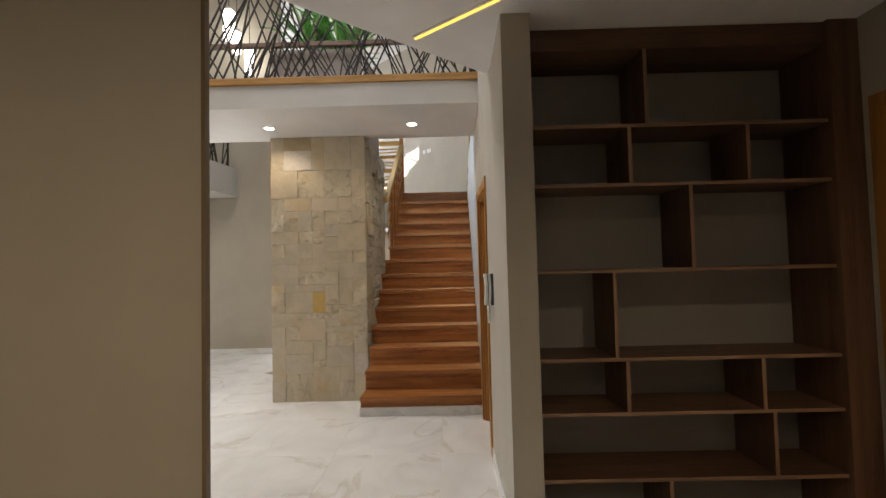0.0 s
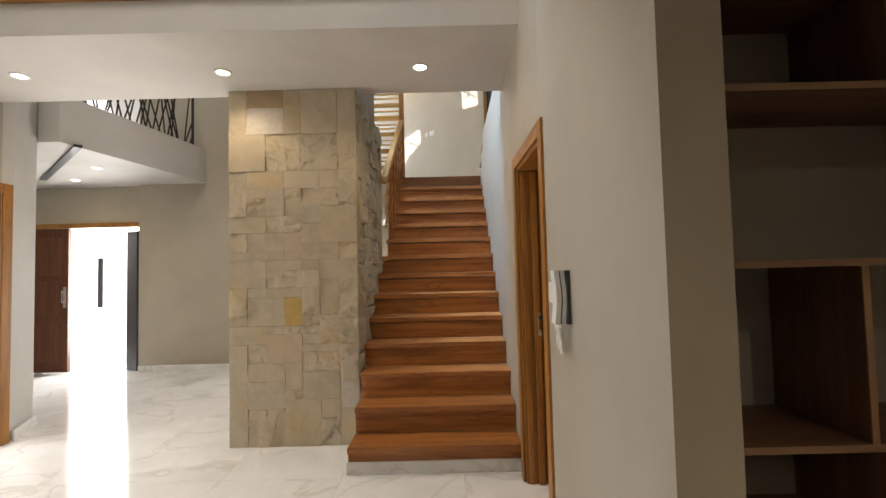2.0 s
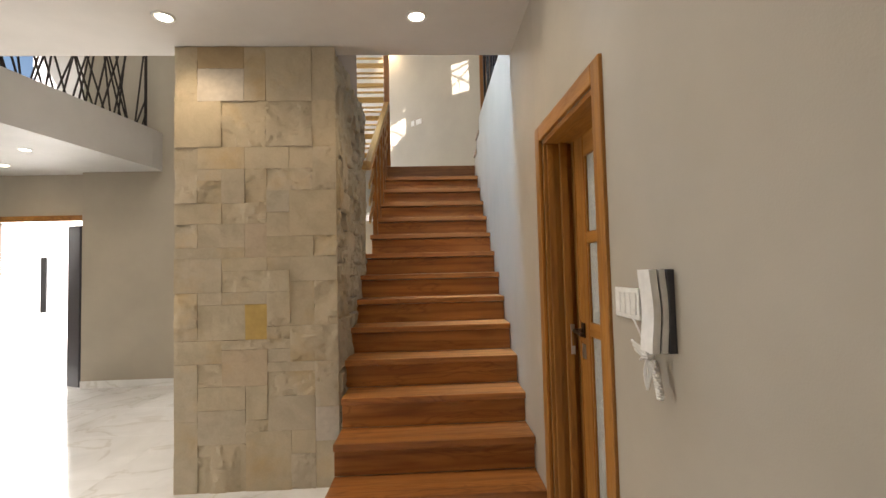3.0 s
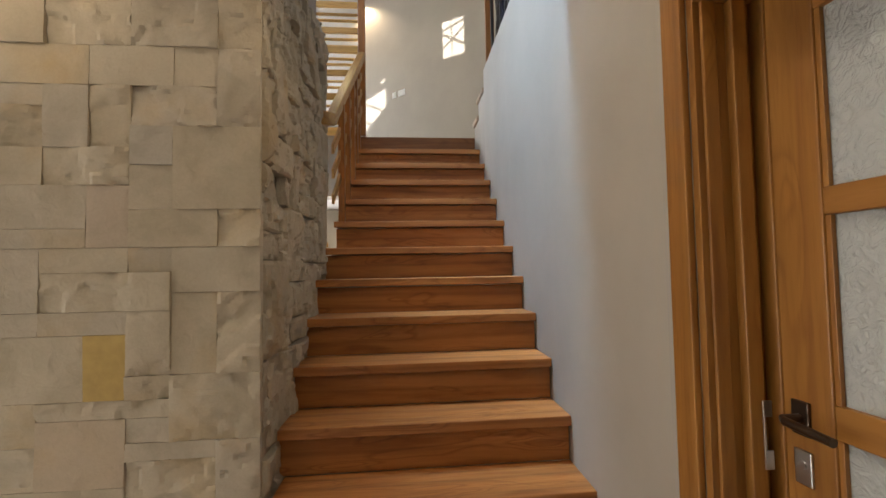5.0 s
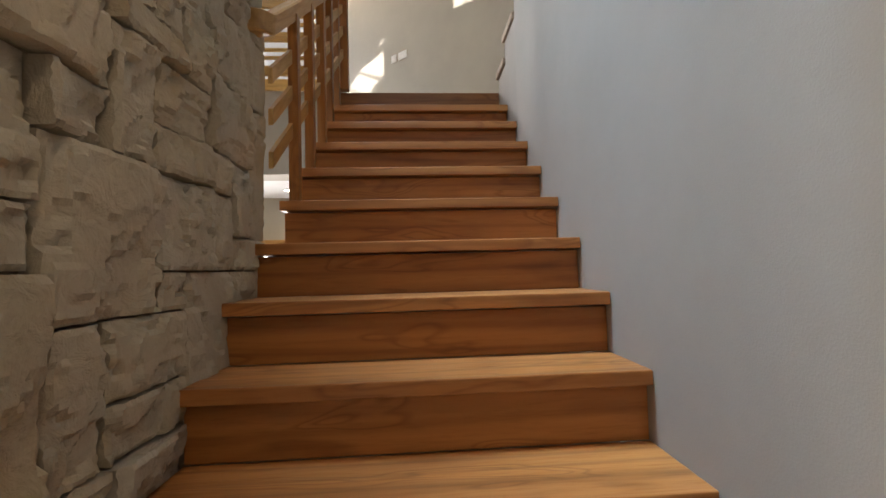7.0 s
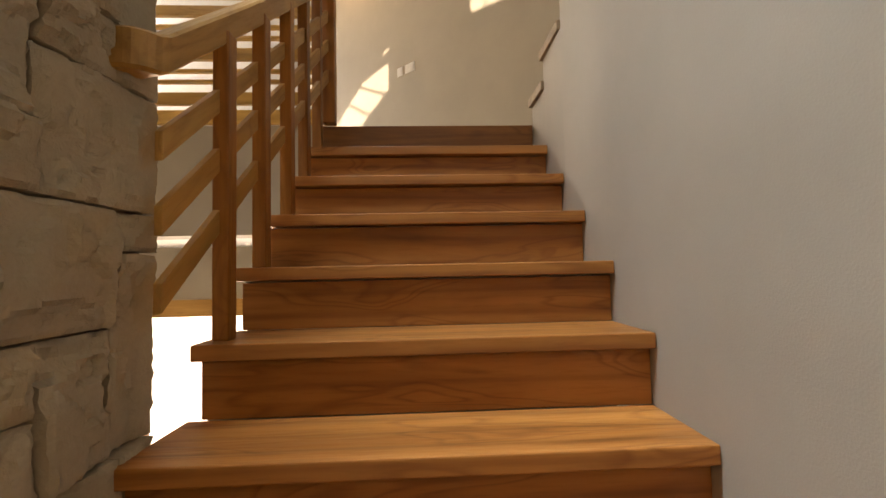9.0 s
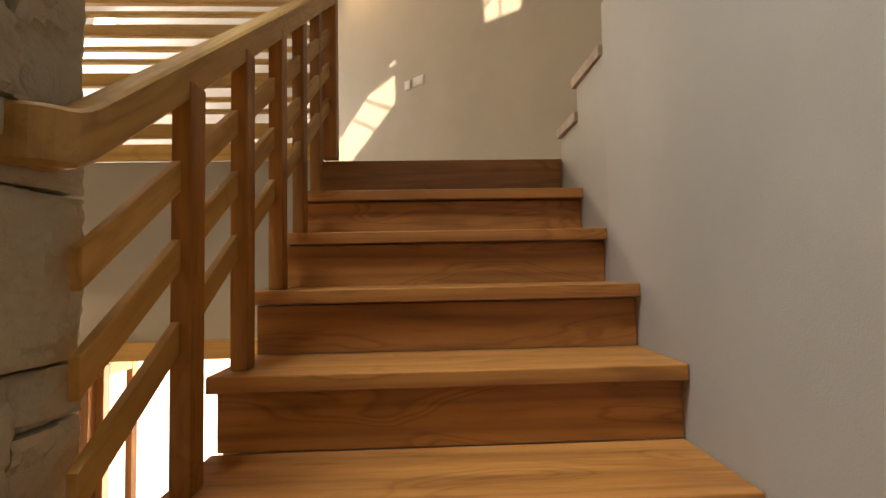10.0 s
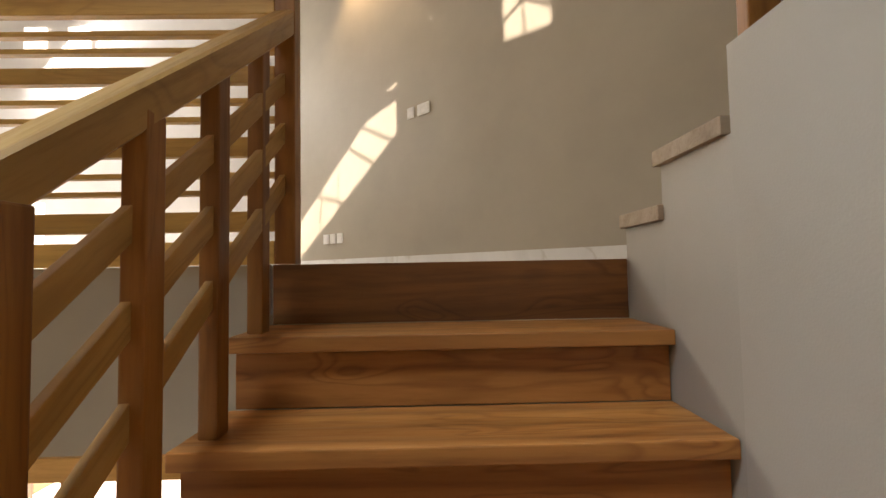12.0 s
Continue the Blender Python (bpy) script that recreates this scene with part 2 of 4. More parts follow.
M_SHELF_Z = wood("shelf_veneer_z", WAL_D, WAL_L, 2, 0.45, 0.5)
M_SHELF_BACK = paint("shelf_back_board", (0.30, 0.275, 0.245), 0.55)
M_JAMB = paint("dark_brown_jamb", (0.165, 0.112, 0.055), 0.75)
M_EDGE_X = wood("shelf_edge_x", (0.22, 0.13, 0.075), (0.36, 0.23, 0.14), 0, 0.4, 0.4)
M_EDGE_Z = wood("shelf_edge_z", (0.22, 0.13, 0.075), (0.36, 0.23, 0.14), 2, 0.4, 0.4)
M_PALE = plain("pale_sandstone", (0.55, 0.50, 0.43), 0.85, 0, 0.5)
M_ENTRY = wood("entrance_door_wood", (0.11, 0.04, 0.018), (0.20, 0.08, 0.04), 2, 0.35, 0.6)
M_STONE = stone("sawn_sandstone", False)
M_SPLIT = stone("split_sandstone", True)
M_GREYSTONE = stone("grey_sandstone", False, (0.93, 0.95, 0.99))
M_PINKSTONE = stone("pinkish_sandstone", False, (1.01, 0.96, 0.95))
M_BROWNSTONE = stone("brown_sandstone", False, (0.82, 0.72, 0.58))
M_MORTAR = plain("stone_backing", (0.27, 0.225, 0.155), 0.95, 0, 0.4)
M_MARBLE = marble("white_marble")
M_BLACK = plain("black_metal", (0.035, 0.028, 0.025), 0.45, 0.6)
M_PLASTIC = plain("white_plastic", (0.78, 0.77, 0.74), 0.35)
M_DARKPLASTIC = plain("dark_plastic", (0.05, 0.05, 0.06), 0.35)
M_STEEL = plain("brushed_steel", (0.62, 0.60, 0.57), 0.3, 1.0)
M_BRONZE = plain("dark_bronze", (0.10, 0.07, 0.05), 0.35, 0.9)
M_BROWN = paint("brown_planter_panel", (0.28, 0.225, 0.185), 0.55)
M_SOIL = plain("potting_soil", (0.05, 0.035, 0.025), 0.95, 0, 0.6)
M_GLASS = frosted("patterned_glass")
M_LAMP = glowing("lamp_glow", (1.0, 0.90, 0.74), 7.0)
M_LED = glowing("warm_led", (1.0, 0.62, 0.10), 0.56)
M_CRYSTAL = glowing("pendant_glow", (1.0, 0.95, 0.86), 2.4)
# panels of this glow stand in for daylight beyond the doors and window
M_OUT = glowing("daylight_glow", (1.0, 0.99, 0.97), 1.05)
M_CONCRETE = plain("outdoor_concrete", (0.55, 0.53, 0.50), 0.8, 0, 0.3)


# ---- building helpers ----
def bm_box(x0, x1, y0, y1, z0, z1, bevel=0.0):
    bm = bmesh.new()
    bmesh.ops.create_cube(bm, size=1.0)
    for v in bm.verts:
        v.co = Vector(((x0 + x1) / 2 + v.co.x * (x1 - x0), (y0 + y1) / 2 + v.co.y * (y1 - y0), (z0 + z1) / 2 + v.co.z * (z1 - z0)))
    if bevel:
        bmesh.ops.bevel(bm, geom=list(bm.edges), offset=bevel, segments=2, affect="EDGES", profile=0.6)
    return bm


def bm_prism(points, z0, z1, bevel=0.0):
    """An upright prism over a plan outline."""
    bm = bmesh.new()
    low = [bm.verts.new((x, y, z0)) for x, y in points]
    high = [bm.verts.new((x, y, z1)) for x, y in points]
    n = len(points)
    bm.faces.new(low[::-1])
    bm.faces.new(high)
    for i in range(n):
        bm.faces.new((low[i], low[(i + 1) % n], high[(i + 1) % n], high[i]))
    bmesh.ops.recalc_face_normals(bm, faces=bm.faces)
    if bevel:
        bmesh.ops.bevel(bm, geom=list(bm.edges), offset=bevel, segments=2, affect="EDGES", profile=0.6)
    return bm


def bm_bar(a, b, width, height, bevel=0.0, plumb=False):
    """A bar from a to b. plumb: its ends are cut upright (height is measured upright then)."""
    a, b = Vector(a), Vector(b)
    way = (b - a).normalized()
    side = way.cross(Vector((0, 0, 1)))
    side = side.normalized() if side.length > 1e-4 else Vector((1, 0, 0))
    up = Vector((0, 0, 1)) if plumb else side.cross(way).normalized()
    bm = bmesh.new()
    ring = []
    for p in (a, b):
        ring.append([bm.verts.new(p + side * sx * width / 2 + up * sz * height / 2) for sx, sz in ((-1, -1), (1, -1), (1, 1), (-1, 1))])
    bm.faces.new(ring[0][::-1])
    bm.faces.new(ring[1])
    for i in range(4):
        j = (i + 1) % 4
        bm.faces.new((ring[0][i], ring[0][j], ring[1][j], ring[1][i]))
    bmesh.ops.recalc_face_normals(bm, faces=bm.faces)
    if bevel:
        bmesh.ops.bevel(bm, geom=list(bm.edges), offset=bevel, segments=2, affect="EDGES", profile=0.6)
    return bm


def bm_rod(points, radius, sides=8):
    """A round rod along a line of points."""
    bm = bmesh.new()
    rings = []
    pts = [Vector(p) for p in points]
    for i, p in enumerate(pts):
        way = (pts[min(i + 1, len(pts) - 1)] - pts[max(i - 1, 0)]).normalized()
        q = way.to_track_quat("Z", "Y")
        rings.append([bm.verts.new(p + q @ Vector((radius * math.cos(2 * math.pi * k / sides), radius * math.sin(2 * math.pi * k / sides), 0))) for k in range(sides)])
    for r0, r1 in zip(rings, rings[1:]):
        for k in range(sides):
            j = (k + 1) % sides
            bm.faces.new((r0[k], r0[j], r1[j], r1[k]))
    bm.faces.new(rings[0][::-1])
    bm.faces.new(rings[-1])
    bmesh.ops.recalc_face_normals(bm, faces=bm.faces)
    return bm


def bm_disc(x, y, z, radius, depth, sides=28):
    bm = bmesh.new()
    bmesh.ops.create_cone(bm, cap_ends=True, segments=sides, radius1=radius, radius2=radius, depth=depth)
    bmesh.ops.translate(bm, verts=bm.verts, vec=(x, y, z))
    return bm


def merge(*bms):
    """Joins several bmeshes into the first."""
    first = bms[0]
    for other in bms[1:]:
        tmp = bpy.data.meshes.new("tmp")
        other.to_mesh(tmp)
        other.free()
        first.from_mesh(tmp)
        bpy.data.meshes.remove(tmp)
    return first


def part(name, bm, material, parent=None, label="", smooth=False):
    """Links a bmesh as one mesh object, its origin at its own middle, under a thing or a part."""
    mesh = bpy.data.meshes.new(name)
    lo = Vector([min(v.co[i] for v in bm.verts) for i in range(3)])
    hi = Vector([max(v.co[i] for v in bm.verts) for i in range(3)])
    mid = Vector(((lo.x + hi.x) / 2, (lo.y + hi.y) / 2, lo.z))
    bmesh.ops.translate(bm, verts=bm.verts, vec=-mid)
    bm.to_mesh(mesh)
    bm.free()
    mesh.materials.append(material)
    if smooth:
        for p in mesh.polygons:
            p.use_smooth = True
    ob = new(name, mesh)
    base = Vector((0, 0, 0))
    up = parent
    while up is not None:
        base += up.location
        up = up.parent
    ob.location = mid - base
    ob.parent = parent
    if label:
        ob["label"] = label
    return ob


def thing(name, place, label, category, group="", kind=""):
    ob = new(name)
    ob.empty_display_size = 0.1
    ob.location = place
    return tagged(ob, label, category, group, kind)


def structure(name, bm, material, label, category, smooth=False):
    return tagged(part(name, bm, material, None, "", smooth), label, category, kind="structure")


# ---- plan ----
RISE, GO = 0.187, 0.2336
LANDING = 14 * RISE                    # 2.618
FIRST = 3.085                          # upper floor
SOFFIT = 2.82
ROOF = 6.2
LOW = 2.64                             # low ceiling over the shelves


def wall_x(y):
    """The face of the stair's side wall, which runs slightly askew."""
    return 0.375 + 0.0075 * (y - 4) if y < 6 else 0.390 + 0.0175 * (y - 6)


def step_y(k):
    return 6.0 + (k - 1) * GO


def left_x(y):
    return -0.765 + 0.022 * (y - 6)


# ---- large structure ----
structure("floor_base", bm_box(-8.2, 3.0, -1.2, 12.6, -0.2, -0.004), M_CONCRETE, "grey concrete slab under the marble floor", "floor slab")

# stair side wall: full height beside the shelves, a door through it, lower along the stair
EDGE = 3.045                           # top of the wall along the stair
side_wall = thing("wall_east", (0.45, 6.0, 0), "pale taupe painted plaster wall along the stair", "wall", kind="structure")
DOOR_Y0, DOOR_Y1, DOOR_TOP = 5.185, 5.878, 1.985
for y0, y1, z0, z1 in ((4.622, DOOR_Y0, LOW, ROOF), (DOOR_Y0, 5.8, DOOR_TOP, ROOF), (5.8, DOOR_Y1, DOOR_TOP, EDGE), (DOOR_Y1, 6.0, 0, EDGE), (6.0, 8.56, 0, EDGE), (8.56, 8.85, 0, 2.862), (8.85, 9.09, 0, 2.715)):
    part("wall_panel", bm_prism(((wall_x(y0), y0), (0.62, y0), (0.62, y1), (wall_x(y1), y1)), z0, z1), M_STAIRWALL, side_wall)
part("wall_panel", bm_prism(((wall_x(4.0), 4.0), (0.52, 4.0), (0.52, 4.622), (0.62, 4.622), (0.62, DOOR_Y0), (wall_x(DOOR_Y0), DOOR_Y0)), 0.0, LOW), M_STAIRWALL, side_wall, "wall end between the bookcase and the hall")

# low ceiling zone round the shelves, cut off on the diagonal
structure("ceiling_low", bm_prism(((-3.2, -1.2), (2.4, -1.2), (2.4, 4.75), (0.62, 4.75), (0.62, 4.62), (0.376, 4.618), (0.376, 4.69), (-0.63, 3.856), (-1.30, 3.30), (-3.2, 3.30)), LOW, LOW + 0.14), M_WHITE, "white plaster ceiling with a diagonal edge", "ceiling")
structure("wall_west_low", bm_prism(((-0.41, 2.74), (-0.80, 3.47), (-3.2, 3.47), (-3.2, 2.74)), 0, LOW), M_TAUPE, "taupe painted wall end with a splayed jamb", "wall")
# thin overlay that makes the splayed face darker than the wall's front
structure("jamb_panel", bm_prism(((-0.404, 2.738), (-0.794, 3.474), (-0.800, 3.471), (-0.411, 2.736)), 0, LOW - 0.004), M_JAMB, "thin dark brown panel over the splayed jamb", "jamb")
structure("wall_south", bm_box(-3.2, 2.4, -1.2, -1.05, 0, LOW), M_TAUPE, "taupe painted wall behind the walk", "wall")
structure("wall_southwest", bm_box(-3.2, -3.05, -1.05, 2.74, 0, LOW), M_TAUPE, "taupe painted side wall", "wall")
structure("wall_shelf_side", bm_box(2.26, 2.4, -1.05, 4.62, 0, LOW), M_TAUPE, "taupe painted wall beside the bookcase", "wall")
structure("wall_shelf_back", bm_box(0.515, 2.26, 4.50, 4.62, 0, LOW), M_TAUPE, "taupe painted wall behind the bookcase", "wall")
# unseen wall, added to stop sun and sky leaking in here
structure("wall_hall_south", bm_box(-8.05, -3.2, 3.30, 3.47, 0, LOW + 0.14), M_GREY, "unseen pale wall that keeps stray sun off the hall floor", "wall")
structure("wall_upper_south", bm_box(-8.2, 0.36, 3.0, 3.2, LOW + 0.14, ROOF), M_GREY, "pale upper wall of the double-height hall", "wall")

# bridge of the upper floor
structure("bridge_slab", bm_box(-3.738, 0.402, 5.66, 6.66, SOFFIT, FIRST - 0.06), M_SOFFIT, "pale grey plastered underside and edge of the bridge", "bridge")
structure("bridge_floor", bm_box(-3.738, 0.402, 5.68, 6.64, FIRST - 0.058, FIRST - 0.012), M_MARBLE, "white marble floor of the bridge", "floor")
structure("bridge_trim", bm_box(-3.738, 0.396, 5.635, 5.68, FIRST - 0.062, FIRST, 0.006), M_RAIL_X, "varnished wooden edge trim of the bridge", "trim")

# upper corridor right of the stair
structure("upper_floor", bm_box(0.62, 2.4, 4.7, 8.56, EDGE - 0.25, EDGE), M_MARBLE, "white marble floor of the upper corridor", "floor")
structure("wall_upper_east", bm_box(2.4, 2.55, 4.0, 11.0, 0, ROOF), M_TAUPE, "taupe wall of the upper corridor", "wall")


def bm_plate(outer, holes, z0, z1):
    """A level slab with openings through it."""
    bm = bmesh.new()
    edges, loops = [], []
    for loop in (outer, *holes):
        vs = [bm.verts.new((x, y, z0)) for x, y in loop]
        loops.append(vs)
        edges += [bm.edges.new((vs[i], vs[(i + 1) % len(vs)])) for i in range(len(vs))]
    low = [g for g in bmesh.ops.triangle_fill(bm, use_beauty=True, use_dissolve=False, edges=edges)["geom"] if isinstance(g, bmesh.types.BMFace)]
    top = bmesh.ops.extrude_face_region(bm, geom=low)["geom"]
    bmesh.ops.translate(bm, verts=[g for g in top if isinstance(g, bmesh.types.BMVert)], vec=(0, 0, z1 - z0))
    bmesh.ops.recalc_face_normals(bm, faces=bm.faces)
    return bm


def up_sun(x, z):
    """Where the sunbeam that meets the landing wall at x, z comes through the roof."""
    k = (ROOF - z) / SUN_DIR.z
    return x + k * SUN_DIR.x, 10.7 - 0.95 * x + k * SUN_DIR.y


# unseen roof cut-outs, traced back along the sun from the patches on the wall
SLOT = [up_sun(x, z) for x, z in ((-0.75, 3.87), (-0.47, 3.95), (-0.47, 3.66), (-1.58, 2.68), (-1.58, 3.06))]
SQUARE = [up_sun(x, z) for x, z in ((0.28, 4.53), (0.525, 4.49), (0.53, 4.0), (0.29, 4.02))]
SMALL = [up_sun(x, z) for x, z in ((-0.55, 4.06), (-0.47, 4.10), (-0.45, 4.05), (-0.52, 4.02))]
structure("roof", bm_plate(((-8.2, 3.0), (2.55, 3.0), (2.55, 13.2), (-8.2, 13.2)), (SLOT, SQUARE, SMALL), ROOF, ROOF + 0.03), M_WHITE, "unseen white roof slab with cut-outs added to shape the sun patches", "ceiling")
# added bars draw thin shadow lines across the sun patches
bars = thing("sun_patch_bars", (-1.0, 8.4, ROOF), "unseen thin bars added to break up the sun patches", "glazing bars")
for a, b in ((up_sun(-1.3, 3.30), up_sun(-0.9, 3.16)), (up_sun(-1.06, 3.62), up_sun(-1.06, 3.02)), (up_sun(0.26, 4.40), up_sun(0.54, 4.44)), (up_sun(-1.25, 3.45), up_sun(-1.3, 2.8)),
             (up_sun(0.28, 4.36), up_sun(0.54, 4.12)), (up_sun(0.27, 4.15), up_sun(0.54, 4.36)), (up_sun(-0.8, 3.82), up_sun(-0.5, 3.62)), (up_sun(-0.95, 3.68), up_sun(-0.66, 3.46)), (up_sun(0.38, 4.55), up_sun(0.40, 3.95))):
    part("bar", bm_bar((*a, ROOF + 0.015), (*b, ROOF + 0.015), 0.013, 0.02), M_WHITE, bars)

# west side: wall with the side door, entrance lobby, balcony over it
SIDE_Y0, SIDE_Y1 = 5.72, 6.67
west = thing("wall_west", (-3.9, 6.0, 0), "pale grey painted wall with a side door", "wall", kind="structure")
for y0, y1, z0, z1 in ((3.47, SIDE_Y0, 0, ROOF), (SIDE_Y0, SIDE_Y1, 2.06, ROOF)):
    part("wall_panel", bm_box(-4.02, -3.74, y0, y1, z0, z1), M_TAUPE, west)
part("wall_panel", bm_prism(((-3.74, SIDE_Y1), (-3.74, 6.77), (-3.945, 7.2), (-4.1, 7.2), (-4.02, SIDE_Y1)), 0, ROOF), M_GREY, west)
structure("wall_north_west", bm_box(-4.42, -2.75, 9.30, 9.45, 0, ROOF), M_TAUPE, "taupe painted wall beside the entrance", "wall")
entry_wall = thing("wall_entrance", (-5.3, 9.5, 0), "taupe painted wall round the entrance door", "wall", kind="structure")
part("wall_panel", bm_box(-8.2, -6.02, 9.42, 9.6, 0, 2.65), M_TAUPE, entry_wall)
part("wall_panel", bm_box(-6.02, -4.42, 9.42, 9.6, 2.10, 2.65), M_TAUPE, entry_wall)
structure("wall_lobby_west", bm_box(-8.2, -8.05, 3.0, 9.42, 0, ROOF), M_TAUPE, "taupe painted wall of the lobby", "wall")
structure("balcony_slab", bm_prism(((-3.74, 7.21), (-3.46, 9.10), (-3.46, 9.296), (-4.42, 9.296), (-4.42, 9.42), (-8.05, 9.42), (-8.05, 7.21)), 2.65, 3.125), M_GREY, "pale grey plastered balcony slab over the lobby", "balcony")
structure("wall_lobby_south", bm_box(-8.05, -3.95, 7.0, 7.2, 0, ROOF), M_GREY, "pale wall of the lobby", "wall")

# landing, wall behind it on the diagonal, wall under it
structure("landing", bm_prism(((-0.70, step_y(14) + 0.066), (-0.70, 9.08), (-2.75, 9.08), (-2.75, 13.0), (-1.55, 12.17), (2.4, 8.42), (2.4, 9.16), (0.63, 9.16), (0.43, step_y(14) + 0.066)), LANDING - 0.16, LANDING), M_MARBLE, "white marble landing at the head of the stair", "landing")
structure("landing_beam", bm_box(-2.75, -0.72, 9.055, 9.26, 2.05, LANDING - 0.003), M_TAUPE, "pale grey plastered beam under the landing", "beam")
structure("wall_landing", bm_prism(((2.4, 8.42), (2.4, 8.6), (-1.49, 12.28), (-1.60, 12.22)), 0, ROOF), M_TAUPE, "taupe painted diagonal wall behind the landing", "wall")
structure("wall_far_north", bm_box(-8.2, -1.55, 13.0, 13.2, 0, ROOF), M_WHITE, "bright white wall of the far upper room", "wall")
under = thing("wall_under_landing", (-1.6, 10.0, 0), "grey painted wall under the landing with a glazed door", "wall", kind="structure")
for x0, x1, z0, z1 in ((-2.75, -2.45, 0, 2.05), (-2.45, -1.15, 1.56, 2.05), (-1.15, 0.2, 0, 2.05)):
    part("wall_panel", bm_box(x0, x1, 10.0, 10.15, z0, z1 + 0.4), M_TAUPE, under)

structure("soffit_under_landing", bm_box(-2.75, -0.72, 9.26, 10.0, 2.05, 2.10), M_WHITE, "white plastered soffit under the landing", "ceiling")
structure("outside_under_landing", bm_box(-3.4, -0.4, 10.7, 10.75, 0, 2.0), M_OUT, "glowing white panel for the sunlit outdoors behind the glazed door", "backdrop")
structure("outside_entrance", bm_box(-8.0, -3.4, 11.3, 11.35, -0.1, 3.2), M_OUT, "glowing white panel for the sunlit outdoors behind the entrance", "backdrop")
structure("outside_side_door", bm_box(-5.2, -5.15, 5.2, 7.0, 0, 2.6), M_OUT, "glowing white panel for the bright room behind the side door", "backdrop")
structure("outside_ground", bm_box(-8.0, -3.4, 9.6, 11.3, -0.12, -0.02), M_CONCRETE, "pale paving outside the entrance", "pavement")

# ---- staircase ----
stair = thing("staircase", (-0.17, 6.0, 0), "straight stair of reddish stained oak treads and risers", "staircase")
part("marble_plinth", bm_prism(((left_x(6) - 0.012, 6.028), (wall_x(6) - 0.004, 6.028), (wall_x(6.24) - 0.004, 6.24), (left_x(6.24) - 0.012, 6.24)), 0, 0.085, 0.003), M_MARBLE, stair, "white veined marble base")
for k in range(1, 15):
    y, z = step_y(k), k * RISE
    l0, r0 = left_x(y), wall_x(y) - 0.003
    y1 = y + GO + 0.03
    tuck = 0.02 if 3 < k < 9 else 0.0     # housed in the stone
    if k < 14:
        part("tread", bm_prism(((l0 - tuck, y), (r0, y), (wall_x(y1) - 0.003, y1), (left_x(y1) - tuck, y1)), z - 0.04, z, 0.004), M_OAK_X, stair)
    z0 = 0.085 if k == 1 else z - RISE
    yr = y + (0.034 if k < 14 else 0.045)
    inner = 0.012 if k > 8 else 0.0
    l0 -= tuck
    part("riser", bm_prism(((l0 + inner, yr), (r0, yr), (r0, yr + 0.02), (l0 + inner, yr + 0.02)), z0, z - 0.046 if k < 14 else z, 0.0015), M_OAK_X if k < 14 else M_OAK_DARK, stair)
for k in range(2, 14):
    part("carriage", bm_box(left_x(step_y(k)) + 0.016, wall_x(6) - 0.05, step_y(k) + 0.056, step_y(k + 1) + 0.045, max(0.0, (k - 2) * RISE), k * RISE - 0.042), M_GREY, stair, "plastered stair body under the tread")

# filler plate, added to block the bright sliver between stone and steps
part("gap_filler", bm_box(-0.80, -0.738, 7.70, 7.772, 1.1, 8 * RISE - 0.045), M_TAUPE, stair, "plaster filler added to block the bright sliver beside the stone")

# ---- balustrade ----
SLOPE = RISE / GO
HR_X = -0.690


def rail_z(y):
    """Middle of the handrail over the stair."""
    return 9 * RISE + 0.845 + (y - (step_y(9) + 0.105)) * SLOPE


bal = thing("stair_balustrade", (HR_X, 8.4, 1.7), "varnished wooden stair balustrade with slanting rails", "balustrade")
HR_B = 9.02
def bm_handrail():
    """Squared rail that bends round into the stone at its foot and climbs with the stair."""
    plan = [Vector((-0.83, 7.668, 0)), Vector((-0.750, 7.668, 0))]
    for i in range(1, 8):
        a = i / 8 * math.pi / 2
        plan.append(Vector((-0.750 + 0.040 * math.sin(a), 7.708 - 0.040 * math.cos(a), 0)))
    plan += [Vector((HR_X - 0.02, 7.708, 0)), Vector((HR_X + 0.06, HR_B, 0))]
    bm = bmesh.new()
    rings = []
    for i, p in enumerate(plan):
        way = (plan[min(i + 1, len(plan) - 1)] - plan[max(i - 1, 0)]).normalized()
        side = Vector((way.y, -way.x, 0))
        z = rail_z(max(p.y, 7.69))
        w, h, c = 0.031, 0.0425, 0.007
        shape = ((-w + c, -h), (w - c, -h), (w, -h + c), (w, h - c), (w - c, h), (-w + c, h), (-w, h - c), (-w, -h + c))
        rings.append([bm.verts.new(p + side * u + Vector((0, 0, z + v))) for u, v in shape])
    for r0, r1 in zip(rings, rings[1:]):
        for q in range(8):
            bm.faces.new((r0[q], r0[(q + 1) % 8], r1[(q + 1) % 8], r1[q]))
    bm.faces.new(rings[0])
    bm.faces.new(rings[-1][::-1])
    bmesh.ops.recalc_face_normals(bm, faces=bm.faces)
    return bm


part("handrail", bm_handrail(), M_RAIL_SLOPE, bal, "squared varnished wooden handrail with a rounded foot")
for k in range(9, 14):
    y = step_y(k) + 0.085
    x = (-0.680, -0.668, -0.657, -0.656, -0.654)[k - 9]
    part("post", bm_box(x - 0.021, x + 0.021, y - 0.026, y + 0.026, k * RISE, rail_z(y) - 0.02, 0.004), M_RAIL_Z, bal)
for drop in (0.19, 0.345, 0.505):
    part("slanting_rail", bm_bar((HR_X - 0.012, 7.70, rail_z(7.70) - drop), (HR_X + 0.055, HR_B, rail_z(HR_B) - drop), 0.018, 0.062, 0.002, True), M_RAIL_SLOPE, bal)
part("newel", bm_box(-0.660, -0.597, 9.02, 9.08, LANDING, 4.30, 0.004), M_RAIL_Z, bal)

